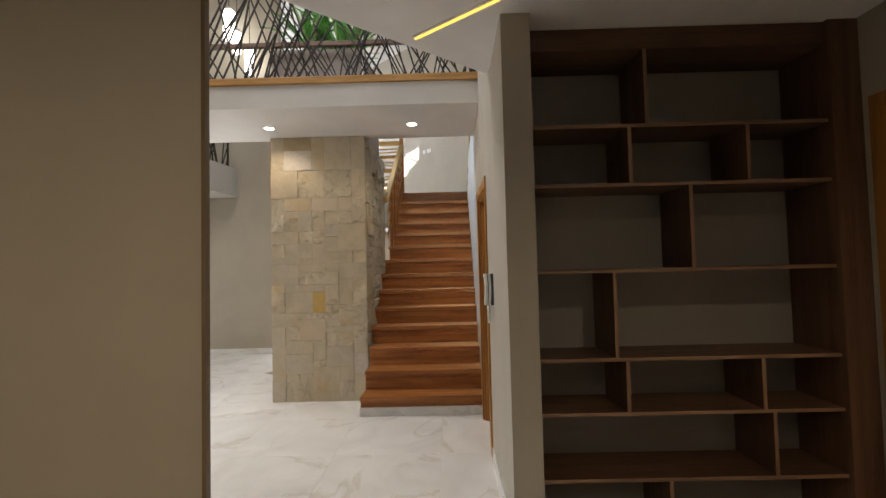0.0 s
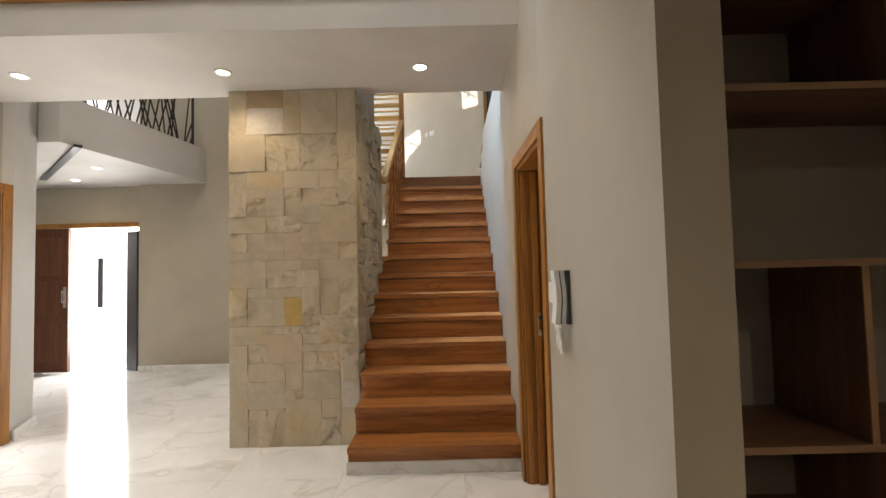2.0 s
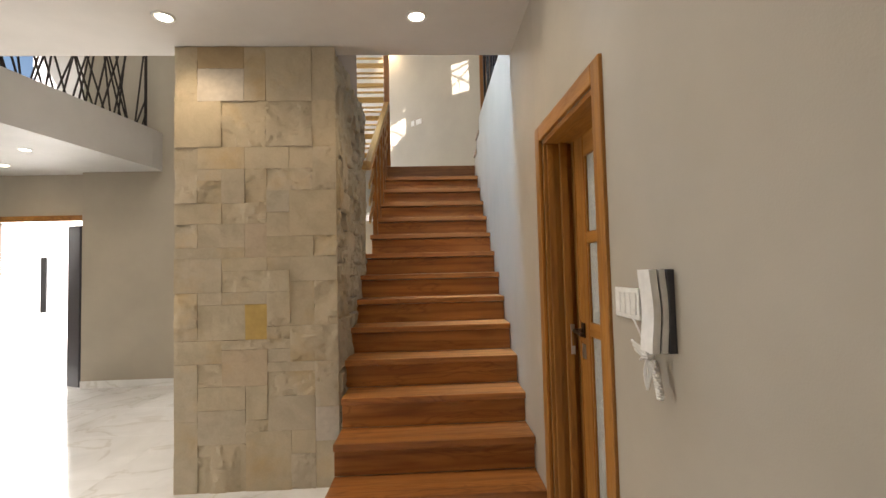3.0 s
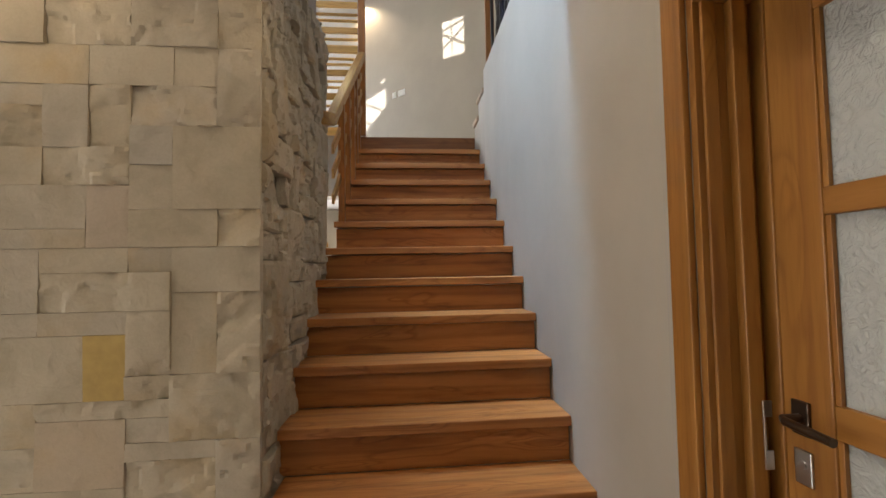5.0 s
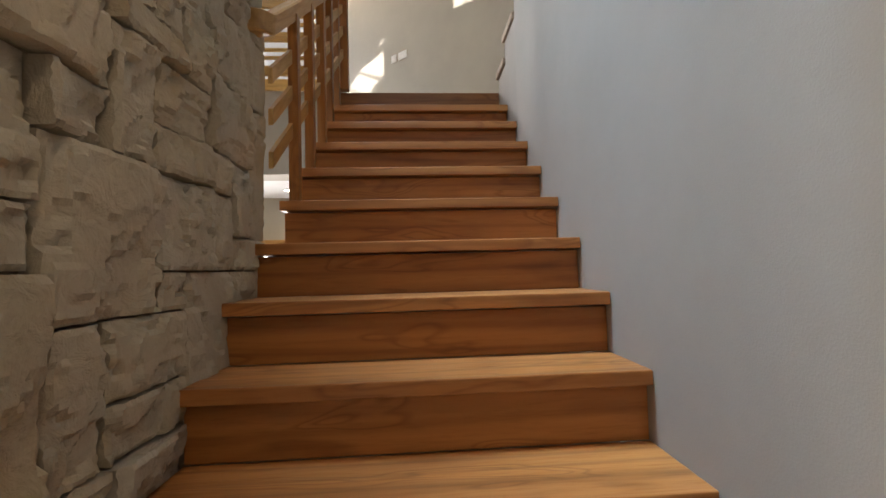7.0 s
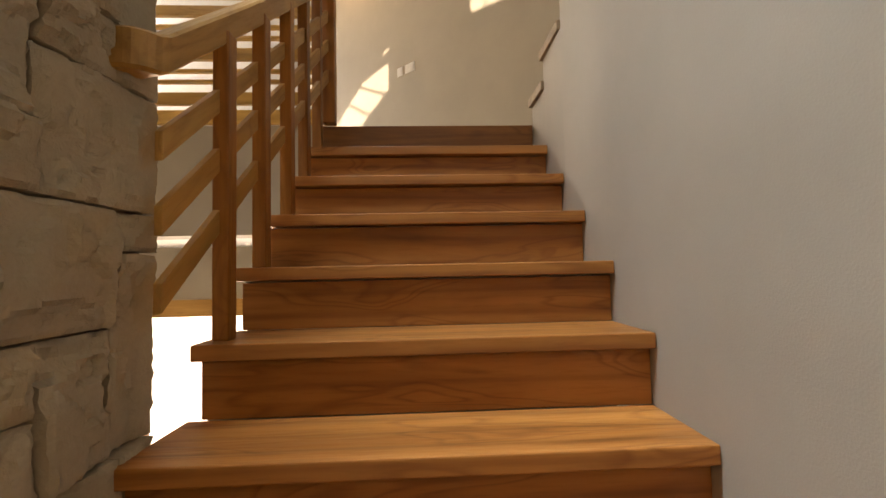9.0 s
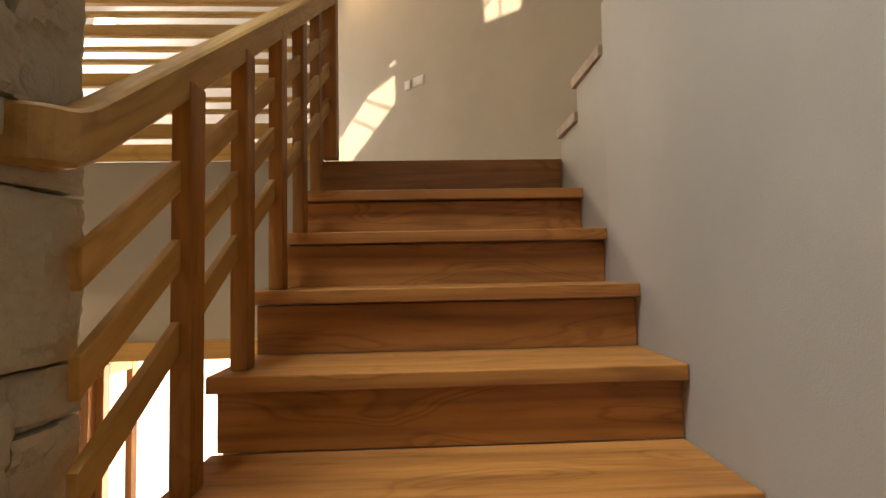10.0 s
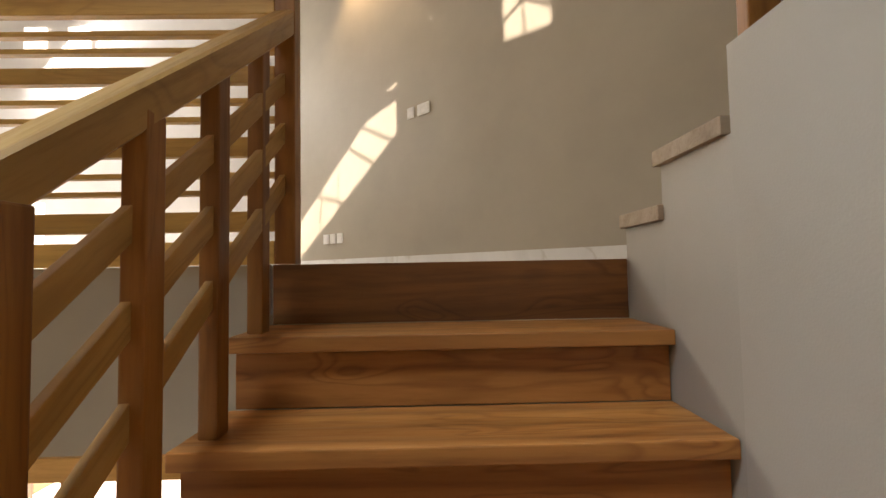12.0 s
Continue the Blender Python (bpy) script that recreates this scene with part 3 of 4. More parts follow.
screen = thing("landing_screen", (-1.7, 9.05, LANDING), "screen of horizontal varnished wooden slats on the landing edge", "slatted screen")
z = LANDING
for mid, half in ((2.655, 0.036), (2.752, 0.031), (2.842, 0.008), (2.897, 0.008), (2.985, 0.030), (3.072, 0.008), (3.130, 0.008), (3.213, 0.026), (3.292, 0.008), (3.347, 0.008), (3.44, 0.034),
                  (3.535, 0.008), (3.62, 0.026), (3.715, 0.008), (3.775, 0.008), (3.87, 0.026), (3.96, 0.008), (4.02, 0.008), (4.11, 0.026)):
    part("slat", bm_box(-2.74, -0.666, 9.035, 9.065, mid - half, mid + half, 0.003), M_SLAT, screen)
part("end_post", bm_box(-2.80, -2.742, 9.02, 9.08, LANDING, 4.30, 0.004), M_RAIL_Z, screen)

# ---- stone pier ----
SX0, SX1, SY0, SY1 = -1.795, -0.780, 6.555, 7.775
SKEW = 0.024                           # the split face runs askew like the stair beside it
pier = thing("stone_pier", (-1.3, 7.1, 0), "pier faced with cream sandstone blocks beside the stair", "stone pier")
part("core", bm_prism(((SX0, SY0), (SX1 - 0.034, SY0), (SX1 - 0.034 + SKEW * (SY1 - SY0), SY1), (SX0, SY1)), 0, 2.816), M_MORTAR, pier, "dark recessed joints between the stones")

# ---- bookcase ----
BX0, BX1, BY0, BY1 = 0.522, 2.23, 4.16, 4.49
case = thing("bookcase", (1.4, 4.3, 0), "dark brown built-in wooden bookcase with empty open compartments", "bookcase")
part("back_panel", bm_box(BX0, BX1, BY1 - 0.012, BY1, 0.0, LOW - 0.004), M_SHELF_BACK, case, "grey-beige back board")
part("side_panel", bm_box(BX1 - 0.13, BX1 + 0.028, BY0 - 0.03, BY1 - 0.013, 0, LOW - 0.004, 0.003), M_SHELF_Z, case)
part("side_panel", bm_box(BX0 - 0.005, BX0 + 0.02, BY0, BY1 - 0.013, 0, LOW - 0.004, 0.002), M_SHELF_Z, case)
part("top_panel", bm_box(BX0 + 0.021, BX1 - 0.131, BY0, BY1 - 0.013, 2.52, LOW - 0.004, 0.002), M_SHELF_X, case)
LEVELS = (0.285, 0.619, 0.896, 1.354, 1.805, 2.118)
for z in LEVELS:
    board = part("shelf", bm_box(BX0 + 0.021, BX1 - 0.131, BY0, BY1 - 0.013, z - 0.018, z, 0.0015), M_SHELF_X, case)
    part("edge_band", bm_box(BX0 + 0.021, BX1 - 0.131, BY0 - 0.003, BY0 - 0.0002, z - 0.018, z), M_EDGE_X, board, "lighter wooden edge band")
for z0, z1, xs in ((2.118, 2.52, (1.154,)), (1.805, 2.10, (1.058, 1.677)), (1.354, 1.787, (1.366,)), (0.896, 1.336, (0.951,)), (0.619, 0.878, (1.001, 1.697)), (0.285, 0.601, (1.742,)), (0.0, 0.267, (1.2,))):
    for x in xs:
        board = part("divider", bm_box(x - 0.009, x + 0.009, BY0 + 0.001, BY1 - 0.013, z0 + 0.001, z1 - 0.001), M_SHELF_Z, case)
        part("edge_band", bm_box(x - 0.009, x + 0.009, BY0 - 0.003, BY0 + 0.0006, z0 + 0.001, z1 - 0.001), M_EDGE_Z, board, "lighter wooden edge band")


# ---- doors ----
def casing(name_parent, face_x, y0, y1, top, depth, width, material_z, material_y, outward=-1):
    """Moulded door lining round an opening in a wall that runs along y."""
    o = outward
    for a, b in ((y0 - width, y0), (y1, y1 + width)):
        part("casing", bm_box(min(face_x, face_x + o * 0.018), max(face_x, face_x + o * 0.018), a, b, 0, top + width, 0.005), material_z, name_parent)
    part("casing_head", bm_box(min(face_x, face_x + o * 0.018), max(face_x, face_x + o * 0.018), y0, y1, top, top + width, 0.005), material_y, name_parent)
    inner = face_x - o * depth
    for a, b, s in ((y0, y0 + 0.022, 1), (y1 - 0.022, y1, -1)):
        part("jamb", bm_box(min(face_x, inner), max(face_x, inner), a, b, 0, top, 0.002), material_z, name_parent)
        for i, f in enumerate((0.14, 0.40, 0.66)):
            xa = face_x - o * depth * f
            ya, yb = (b, b + 0.010 + 0.016 * i) if s > 0 else (a - 0.010 - 0.016 * i, a)
            part("jamb_bead", bm_box(xa - 0.018, xa + 0.018, ya, yb, 0, top - 0.023, 0.004), material_z, name_parent)
    part("jamb_head", bm_box(min(face_x, inner), max(face_x, inner), y0 + 0.022, y1 - 0.022, top - 0.022, top, 0.002), material_y, name_parent)


powder = thing("door_1", (0.5, 5.65, 0), "varnished wooden door with three patterned glass panes, closed", "door", kind="structure")
casing(powder, 0.388, DOOR_Y0, DOOR_Y1, DOOR_TOP, 0.235, 0.075, M_DOOR_Z, M_DOOR_Y)
LX0, LX1 = 0.53, 0.57
LY0, LY1, GY0, GY1 = DOOR_Y0 + 0.066, DOOR_Y1 - 0.05, 5.375, 5.705
leaf = part("door_leaf", bm_box(LX0, LX1, GY1, LY1, 0.005, DOOR_TOP - 0.025, 0.004), M_DOOR_Z, powder)
part("stile", bm_box(LX0, LX1, LY0, GY0, 0.005, DOOR_TOP - 0.025, 0.004), M_DOOR_Z, leaf)
PANES = ((0.22, 1.02), (1.085, 1.45), (1.505, 1.86))
for z0, z1 in ((0.005, 0.22), (1.02, 1.085), (1.45, 1.505), (1.86, DOOR_TOP - 0.025)):
    part("door_rail", bm_box(LX0 + 0.001, LX1 - 0.001, GY0, GY1, z0, z1, 0.004), M_DOOR_Y, leaf)
for z0, z1 in PANES:
    part("glass_pane", bm_box(LX0 + 0.015, LX0 + 0.022, GY0, GY1, z0, z1), M_GLASS, leaf, "patterned obscure glass")
    for y0, y1 in ((GY0, GY0 + 0.012), (GY1 - 0.012, GY1)):
        part("glazing_bead", bm_box(LX0 + 0.004, LX0 + 0.0145, y0, y1, z0, z1, 0.002), M_DOOR_Z, leaf)


# ---- small joinery of the doors ----
handle = part("door_handle", merge(bm_box(LX0 - 0.008, LX0, 5.752, 5.792, 1.005, 1.075, 0.003), bm_rod(((LX0 - 0.005, 5.772, 1.04), (LX0 - 0.045, 5.772, 1.04), (LX0 - 0.052, 5.760, 1.04), (LX0 - 0.052, 5.66, 1.034)), 0.009, 10)), M_BRONZE, leaf, "dark bronze lever handle")
part("lock_plate", merge(bm_box(LX0 - 0.006, LX0, 5.752, 5.792, 0.905, 0.975, 0.003), bm_rod(((LX0 - 0.009, 5.772, 0.945), (LX0, 5.772, 0.945)), 0.009, 10)), M_STEEL, leaf, "brushed steel lock plate")
part("strike_plate", merge(bm_box(0.478, 0.498, 5.812, 5.8155, 0.92, 0.960, 0.001), bm_box(0.478, 0.483, 5.812, 5.8155, 0.960, 1.03, 0.001), bm_box(0.478, 0.498, 5.812, 5.8155, 1.03, 1.065, 0.001)), M_STEEL, powder, "brushed steel strike plate")

side_door = thing("door_2", (-3.8, 6.2, 0), "open side doorway with a moulded wooden lining", "door", kind="structure")
casing(side_door, -3.74, SIDE_Y0, SIDE_Y1, 2.06, 0.28, 0.085, M_DOOR_Z, M_DOOR_Y, 1)

entrance = thing("door_3", (-5.2, 9.45, 0), "dark brown wooden double entrance door, one leaf open", "door", kind="structure")
part("head_trim", bm_box(-6.05, -4.42, 9.385, 9.42, 2.06, 2.13, 0.004), M_DOOR_Y, entrance, "lighter wooden head trim")
closed_leaf = part("door_leaf", bm_box(-6.02, -5.47, 9.36, 9.415, 0.012, 2.055, 0.004), M_ENTRY, entrance)
for z0, z1 in ((0.15, 0.72), (0.80, 1.30), (1.38, 1.92)):
    part("panel", bm_box(-5.92, -5.57, 9.350, 9.361, z0, z1, 0.005), M_ENTRY, closed_leaf)
part("pull_handle", merge(bm_box(-5.535, -5.495, 9.352, 9.361, 0.92, 1.22, 0.002), bm_rod(((-5.515, 9.355, 1.0), (-5.515, 9.31, 1.0), (-5.515, 9.31, 1.16), (-5.515, 9.355, 1.16)), 0.009)), M_STEEL, closed_leaf, "steel lever plate")
part("door_leaf", bm_bar((-4.66, 9.43, 1.0), (-4.44, 9.325, 1.0), 0.045, 1.98, 0.003, True), M_DARKPLASTIC, entrance, "dark edge of the open leaf")
part("threshold", bm_box(-6.02, -4.42, 9.42, 9.6, -0.003, 0.008), M_MARBLE, entrance)
part("gate_slot", bm_box(-6.55, -6.46, 11.27, 11.297, 0.78, 1.70, 0.005), M_DARKPLASTIC, entrance, "dark slot of the outer gate")

glazed = thing("door_4", (-1.8, 10.0, 0), "open glazed wooden door under the landing", "door", kind="structure")
part("head", bm_box(-2.42, -1.10, 9.965, 10.0, 1.56, 1.68, 0.004), M_RAIL_X, glazed)
part("post", bm_box(-2.42, -2.36, 9.965, 10.05, 0, 1.56, 0.004), M_RAIL_Z, glazed)
open_leaf = part("door_leaf", bm_box(-2.35, -2.305, 10.02, 10.08, 0.01, 1.53, 0.004), M_RAIL_Z, glazed)
part("stile", bm_box(-2.35, -2.305, 10.30, 10.36, 0.01, 1.53, 0.004), M_RAIL_Z, open_leaf)
for z0, z1 in ((0.01, 0.12), (1.45, 1.53)):
    part("rail", bm_box(-2.349, -2.306, 10.08, 10.30, z0, z1, 0.003), M_RAIL_Y, open_leaf)


shelf_door = thing("door_5", (2.25, 3.6, 0), "closed wooden door beside the bookcase", "door", kind="structure")
for y0, y1 in ((3.02, 3.10), (4.0, 4.08)):
    part("casing", bm_box(2.236, 2.259, y0, y1, 0, 2.2, 0.004), M_DOOR_Z, shelf_door)
part("casing_head", bm_box(2.236, 2.259, 3.10, 4.0, 2.12, 2.2, 0.004), M_DOOR_Y, shelf_door)
part("door_leaf", bm_box(2.246, 2.259, 3.10, 4.0, 0.005, 2.12, 0.002), M_DOOR_Z, shelf_door)

# thin brown sheet where a small dark mark lies on the floor
sheet = bmesh.new()
corners = [sheet.verts.new(c) for c in ((-2.44, 7.86, 0.002), (-2.0, 7.62, 0.002), (-1.86, 8.0, 0.012), (-2.1, 8.2, 0.004))]
sheet.faces.new(corners)
bmesh.ops.extrude_face_region(sheet, geom=list(sheet.faces))
for v in corners:
    v.co.z += 0.003
bmesh.ops.recalc_face_normals(sheet, faces=sheet.faces)
tagged(part("cardboard_sheet", sheet, plain("cardboard", (0.25, 0.17, 0.10), 0.9)), "thin flat brown sheet lying on the marble floor", "cardboard")

# ---- lattice railings ----
def lattice(place_name, label, a, b, z0, z1, count, seed, lean, rail=None):
    """Black rods leaning both ways between a floor and a top line."""
    rnd = random.Random(seed)
    a, b = Vector((*a, 0)), Vector((*b, 0))
    length = (b - a).length
    way = (b - a) / length
    out = Vector((-way.y, way.x, 0))
    mid = (a + b) / 2
    rail_thing = thing("lattice_railing", (mid.x, mid.y, z0), label, "railing", "lattice railings")
    for i in range(count):
        u = (i + rnd.uniform(0.1, 0.9)) / count * length
        v = u + rnd.choice((-1, 1)) * rnd.uniform(0.25, 1.0) * lean
        top = 1.0
        if v < 0.01 or v > length - 0.01:
            edge = 0.01 if v < 0.01 else length - 0.01
            top = (edge - u) / (v - u)
            v = edge
        if top < 0.15:
            continue
        o = out * (0.008 if i % 2 else -0.008)
        part("rod", bm_bar(a + way * u + o + Vector((0, 0, z0)), a + way * v + o + Vector((0, 0, z0 + (z1 - z0) * top)), 0.0125, 0.0125), M_BLACK, rail_thing)
    for u in (0.0, length):
        p = a + way * u
        part("end_post", bm_box(p.x - 0.012, p.x + 0.012, p.y - 0.012, p.y + 0.012, z0, z1, 0.002), M_BLACK, rail_thing)
    if rail:
        part("handrail", bm_bar(a + Vector((0, 0, rail)), b + Vector((0, 0, rail)), 0.05, 0.05, 0.006), M_SHELF_X, rail_thing, "dark brown wooden handrail")
    return rail_thing


lattice("bridge", "black metal lattice railing on the front edge of the bridge", (-3.70, 5.70), (0.33, 5.70), FIRST - 0.012, 4.05, 84, 3, 0.70)
lattice("bridge", "black metal lattice railing with a brown handrail on the bridge", (-3.70, 6.60), (0.33, 6.60), FIRST - 0.012, 3.84, 54, 5, 0.5, 3.87)
lattice("balcony", "black metal lattice railing on the lobby balcony", (-3.77, 7.25), (-3.52, 9.06), 3.125, 4.05, 34, 7, 0.42)
lattice("stair", "black metal lattice railing above the stair wall", (0.47, 6.70), (0.50, 8.47), EDGE, 4.10, 38, 9, 0.40)
tagged(part("railing_post", bm_box(0.455, 0.53, 8.522, 8.556, EDGE, 4.15, 0.004), M_RAIL_Z), "varnished wooden end post of the upper railing", "post")
tagged(part("tinted_glass_panel", bm_box(0.55, 0.56, 6.72, 8.52, EDGE, 4.10), plain("navy_glass", (0.03, 0.045, 0.09), 0.08)), "dark blue tinted glass panel behind the railing", "glass panel")

M_CAP = wood("pale_tread_wood", (0.30, 0.22, 0.145), (0.42, 0.32, 0.22), 0, 0.5, 0.4)
# short flight from the landing to the upper corridor
short = thing("short_stair", (1.0, 8.8, LANDING), "short flight of wooden treads up from the landing", "staircase")
for y0, y1, z in ((8.845, 9.095, 2.758), (8.575, 8.866, 2.905)):
    part("tread", bm_box(0.424, 2.39, y0, y1, z - 0.042, z, 0.003), M_CAP, short)
for y0, z0, z1 in ((9.07, LANDING, 2.716), (8.836, 2.758, 2.863), (8.565, 2.905, EDGE)):
    part("riser", bm_box(0.63, 2.39, y0 - 0.02, y0, z0, z1, 0.001), M_OAK_X, short)


# ---- lamps ----
def downlight(x, y, z):
    lamp = thing("downlight", (x, y, z), "round recessed downlight with a white rim, lit warm white", "downlight", "recessed downlights")
    ring = bmesh.new()
    n = 28
    rows = [[ring.verts.new((x + r * math.cos(2 * math.pi * i / n), y + r * math.sin(2 * math.pi * i / n), z - h)) for i in range(n)] for r, h in ((0.062, -0.002), (0.060, 0.006), (0.046, 0.008), (0.042, -0.001))]
    for r0, r1 in zip(rows, rows[1:]):
        for i in range(n):
            ring.faces.new((r0[i], r0[(i + 1) % n], r1[(i + 1) % n], r1[i]))
    part("rim", ring, M_PLASTIC, lamp, "", True)
    part("diffuser", bm_disc(x, y, z - 0.003, 0.043, 0.004), M_LAMP, lamp, "glowing diffuser")


# also builds fixtures for the three added lamps of the low ceiling
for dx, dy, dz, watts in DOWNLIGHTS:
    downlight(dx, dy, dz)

strip = thing("led_strip", (0.1, 3.95, LOW), "warm yellow light strip set in the ceiling", "light strip")
part("channel", bm_bar((-0.065, 4.206, LOW - 0.003), (0.365, 3.860, LOW - 0.003), 0.045, 0.008), M_WHITE, strip)
part("diffuser", bm_bar((-0.06, 4.202, LOW - 0.009), (0.36, 3.864, LOW - 0.009), 0.016, 0.006), M_LED, strip, "glowing yellow diffuser")

# dark bar puts in the shadowed lower edge of the lobby bulkhead
bar = tagged(part("ceiling_slot", bm_bar((-5.30, 8.76, 2.642), (-3.66, 7.33, 2.642), 0.07, 0.03, 0.003), M_DARKPLASTIC), "black bar for the shadowed edge under the lobby bulkhead", "ceiling slot")


def pendant(x, y, top, height, radius, seed):
    rnd = random.Random(seed)
    lamp = thing("pendant_lamp", (x, y, ROOF), "white glass pendant lamp, lit, hanging on a thin cord", "pendant lamp", "pendant lamps in the hall")
    part("cord", bm_rod(((x, y, ROOF), (x, y, top)), 0.006, 6), M_BLACK, lamp, "thin dark cord")
    part("cap", bm_disc(x, y, top - 0.02, radius * 0.55, 0.05, 14), M_STEEL, lamp, "metal cap")
    bm = bmesh.new()
    bmesh.ops.create_cone(bm, cap_ends=True, segments=18, radius1=radius * 0.8, radius2=radius, depth=height)
    bmesh.ops.bevel(bm, geom=[e for e in bm.edges if abs(e.verts[0].co.z - e.verts[1].co.z) < 1e-5], offset=radius * 0.3, segments=3, affect="EDGES")
    bmesh.ops.translate(bm, verts=bm.verts, vec=(x, y, top - 0.04 - height / 2))
    part("shade", bm, M_CRYSTAL, lamp, "glowing white glass shade", True)


pendant(-3.46, 9.0, 5.78, 0.52, 0.10, 1)
pendant(-3.28, 8.9, 5.35, 0.36, 0.08, 2)
pendant(-3.12, 9.0, 5.14, 0.44, 0.08, 3)

wall_lamp = thing("wall_lamp", (-0.78, 11.42, 5.4), "small dark wall lamp on the landing wall", "wall lamp")
part("body", bm_bar((-0.86, 11.46, 5.43), (-0.66, 11.27, 5.43), 0.06, 0.07, 0.006), M_DARKPLASTIC, wall_lamp)

# ---- planter and plants on the pier ----
planter = thing("planter", (-1.3, 7.1, 2.82), "brown panelled planter box on the stone pier", "planter")
PX0, PX1, PY0, PY1, PZ = -1.83, -0.80, 6.69, 7.70, 3.86
for x0, x1, y0, y1 in ((PX0, PX1, PY0, PY0 + 0.03), (PX0, PX1, PY1 - 0.03, PY1), (PX0, PX0 + 0.03, PY0 + 0.03, PY1 - 0.03), (PX1 - 0.03, PX1, PY0 + 0.03, PY1 - 0.03)):
    part("panel", bm_box(x0, x1, y0, y1, 2.818, PZ, 0.003), M_BROWN, planter)
part("edge_trim", bm_box(PX1 - 0.02, PX1 + 0.006, PY0 - 0.006, PY0 + 0.02, 2.818, PZ + 0.004, 0.002), M_PLASTIC, planter, "white corner bead")
part("soil", bm_box(PX0 + 0.031, PX1 - 0.031, PY0 + 0.031, PY1 - 0.031, PZ - 0.12, PZ - 0.05), M_SOIL, planter, "dark potting soil")


def leaf_material(name, a, b):
    mat, nt, bsdf = nodes_of(name)
    v = coords(nt, (40, 40, 2))
    n = node(nt, "ShaderNodeTexNoise", Scale=1.0, Detail=3.0)
    nt.links.new(v, n.inputs["Vector"])
    nt.links.new(ramp(nt, n.outputs[0], ((0.35, a), (0.65, b))), bsdf.inputs["Base Color"])
    bsdf.inputs["Roughness"].default_value = 0.4
    bsdf.inputs["Subsurface Weight"].default_value = 0.1
    return mat


M_LEAF_A = leaf_material("green_leaf_dark", (0.06, 0.21, 0.03), (0.16, 0.38, 0.06))
M_LEAF_B = leaf_material("green_leaf_striped", (0.12, 0.30, 0.06), (0.45, 0.52, 0.25))


def plant(x, y, z, size, count, seed):
    rnd = random.Random(seed)
    pl = thing("potted_plant", (x, y, z), "green spiky plant with long arching striped leaves", "plant", "plants in the planter")
    for i in range(count):
        az = i * 2.39996 + rnd.uniform(-0.3, 0.3)
        reach = size * rnd.uniform(0.35, 0.9)
        rise = size * rnd.uniform(0.7, 1.15) * (1.15 - 0.45 * reach / size)
        width = 0.042 * rnd.uniform(0.7, 1.2)
        bm = bmesh.new()
        side = Vector((-math.sin(az), math.cos(az), 0))
        rows = []
        n = 8
        for k in range(n + 1):
            t = k / n
            p = Vector((x, y, z)) + Vector((math.cos(az), math.sin(az), 0)) * reach * t ** 1.3 + Vector((0, 0, rise * (1.7 * t - 0.9 * t * t)))
            w = width * (1 - t) ** 0.55 * (0.55 + 1.2 * t if t < 0.4 else 1.03)
            rows.append([bm.verts.new(p - side * w), bm.verts.new(p - Vector((0, 0, w * 0.5))), bm.verts.new(p + side * w)])
        for r0, r1 in zip(rows, rows[1:]):
            for q in range(2):
                bm.faces.new((r0[q], r0[q + 1], r1[q + 1], r1[q]))
        part("leaf", bm, M_LEAF_A if i % 3 else M_LEAF_B, pl, "", True)


for i, (px, py, sz) in enumerate(((-1.45, 6.88, 0.72), (-1.10, 6.90, 0.82), (-0.92, 6.88, 0.55), (-1.30, 7.25, 0.8))):
    plant(px, py, PZ - 0.06, sz, 26, 20 + i)

# ---- wall fittings ----
phone = thing("intercom_phone", (0.36, 4.8, 1.2), "white wall intercom handset with a coiled cord on a dark base", "intercom")
IX = wall_x(4.8)


def phone_piece(inner, outer, curve, y0, y1):
    """A tall piece of the handset set: a side profile with a waist, drawn out along the wall."""
    bm = bmesh.new()
    rows = []
    for i in range(11):
        t = i / 10
        bow = curve * math.cos((t - 0.5) * 2 * math.pi * 0.9)
        zz = 1.335 - 0.205 * t
        rows.append([bm.verts.new((IX - d, yy, zz)) for d, yy in ((inner - (bow if inner > 0.01 else 0), y0), (outer - bow, y0), (outer - bow, y1), (inner - (bow if inner > 0.01 else 0), y1))])
    for r0, r1 in zip(rows, rows[1:]):
        for q in range(4):
            bm.faces.new((r0[q], r0[(q + 1) % 4], r1[(q + 1) % 4], r1[q]))
    bm.faces.new(rows[0])
    bm.faces.new(rows[-1][::-1])
    bmesh.ops.recalc_face_normals(bm, faces=bm.faces)
    return bm


part("base", phone_piece(0.001, 0.017, 0.002, 4.740, 4.810), M_DARKPLASTIC, phone, "dark grey plastic base")
part("front_cover", phone_piece(0.0175, 0.033, 0.004, 4.745, 4.805), M_PLASTIC, phone)
# solid dark strip puts in the shade between cover and handset
part("gap", phone_piece(0.0335, 0.038, 0.004, 4.750, 4.800), M_DARKPLASTIC, phone, "dark strip put in for the shade behind the handset")
part("handset", phone_piece(0.0385, 0.057, 0.004, 4.745, 4.805), M_PLASTIC, phone, "curved white handset")
coil = [(IX - 0.03 + 0.007 * math.cos(i * 1.1), 4.80 - 0.004 * i / 12 + 0.008 * math.sin(i * 1.1), 1.10 - 0.0011 * i) for i in range(80)]
part("coiled_cord", bm_rod(coil, 0.0035, 6), M_PLASTIC, phone, "coiled white cord")
part("cord", bm_rod([(IX - 0.02, 4.84 + 0.05 * math.sin(i / 12 * math.pi), 1.13 - 0.045 * math.sin(i / 12 * math.pi)) for i in range(13)], 0.0035, 6), M_PLASTIC, phone, "loop of white cord")
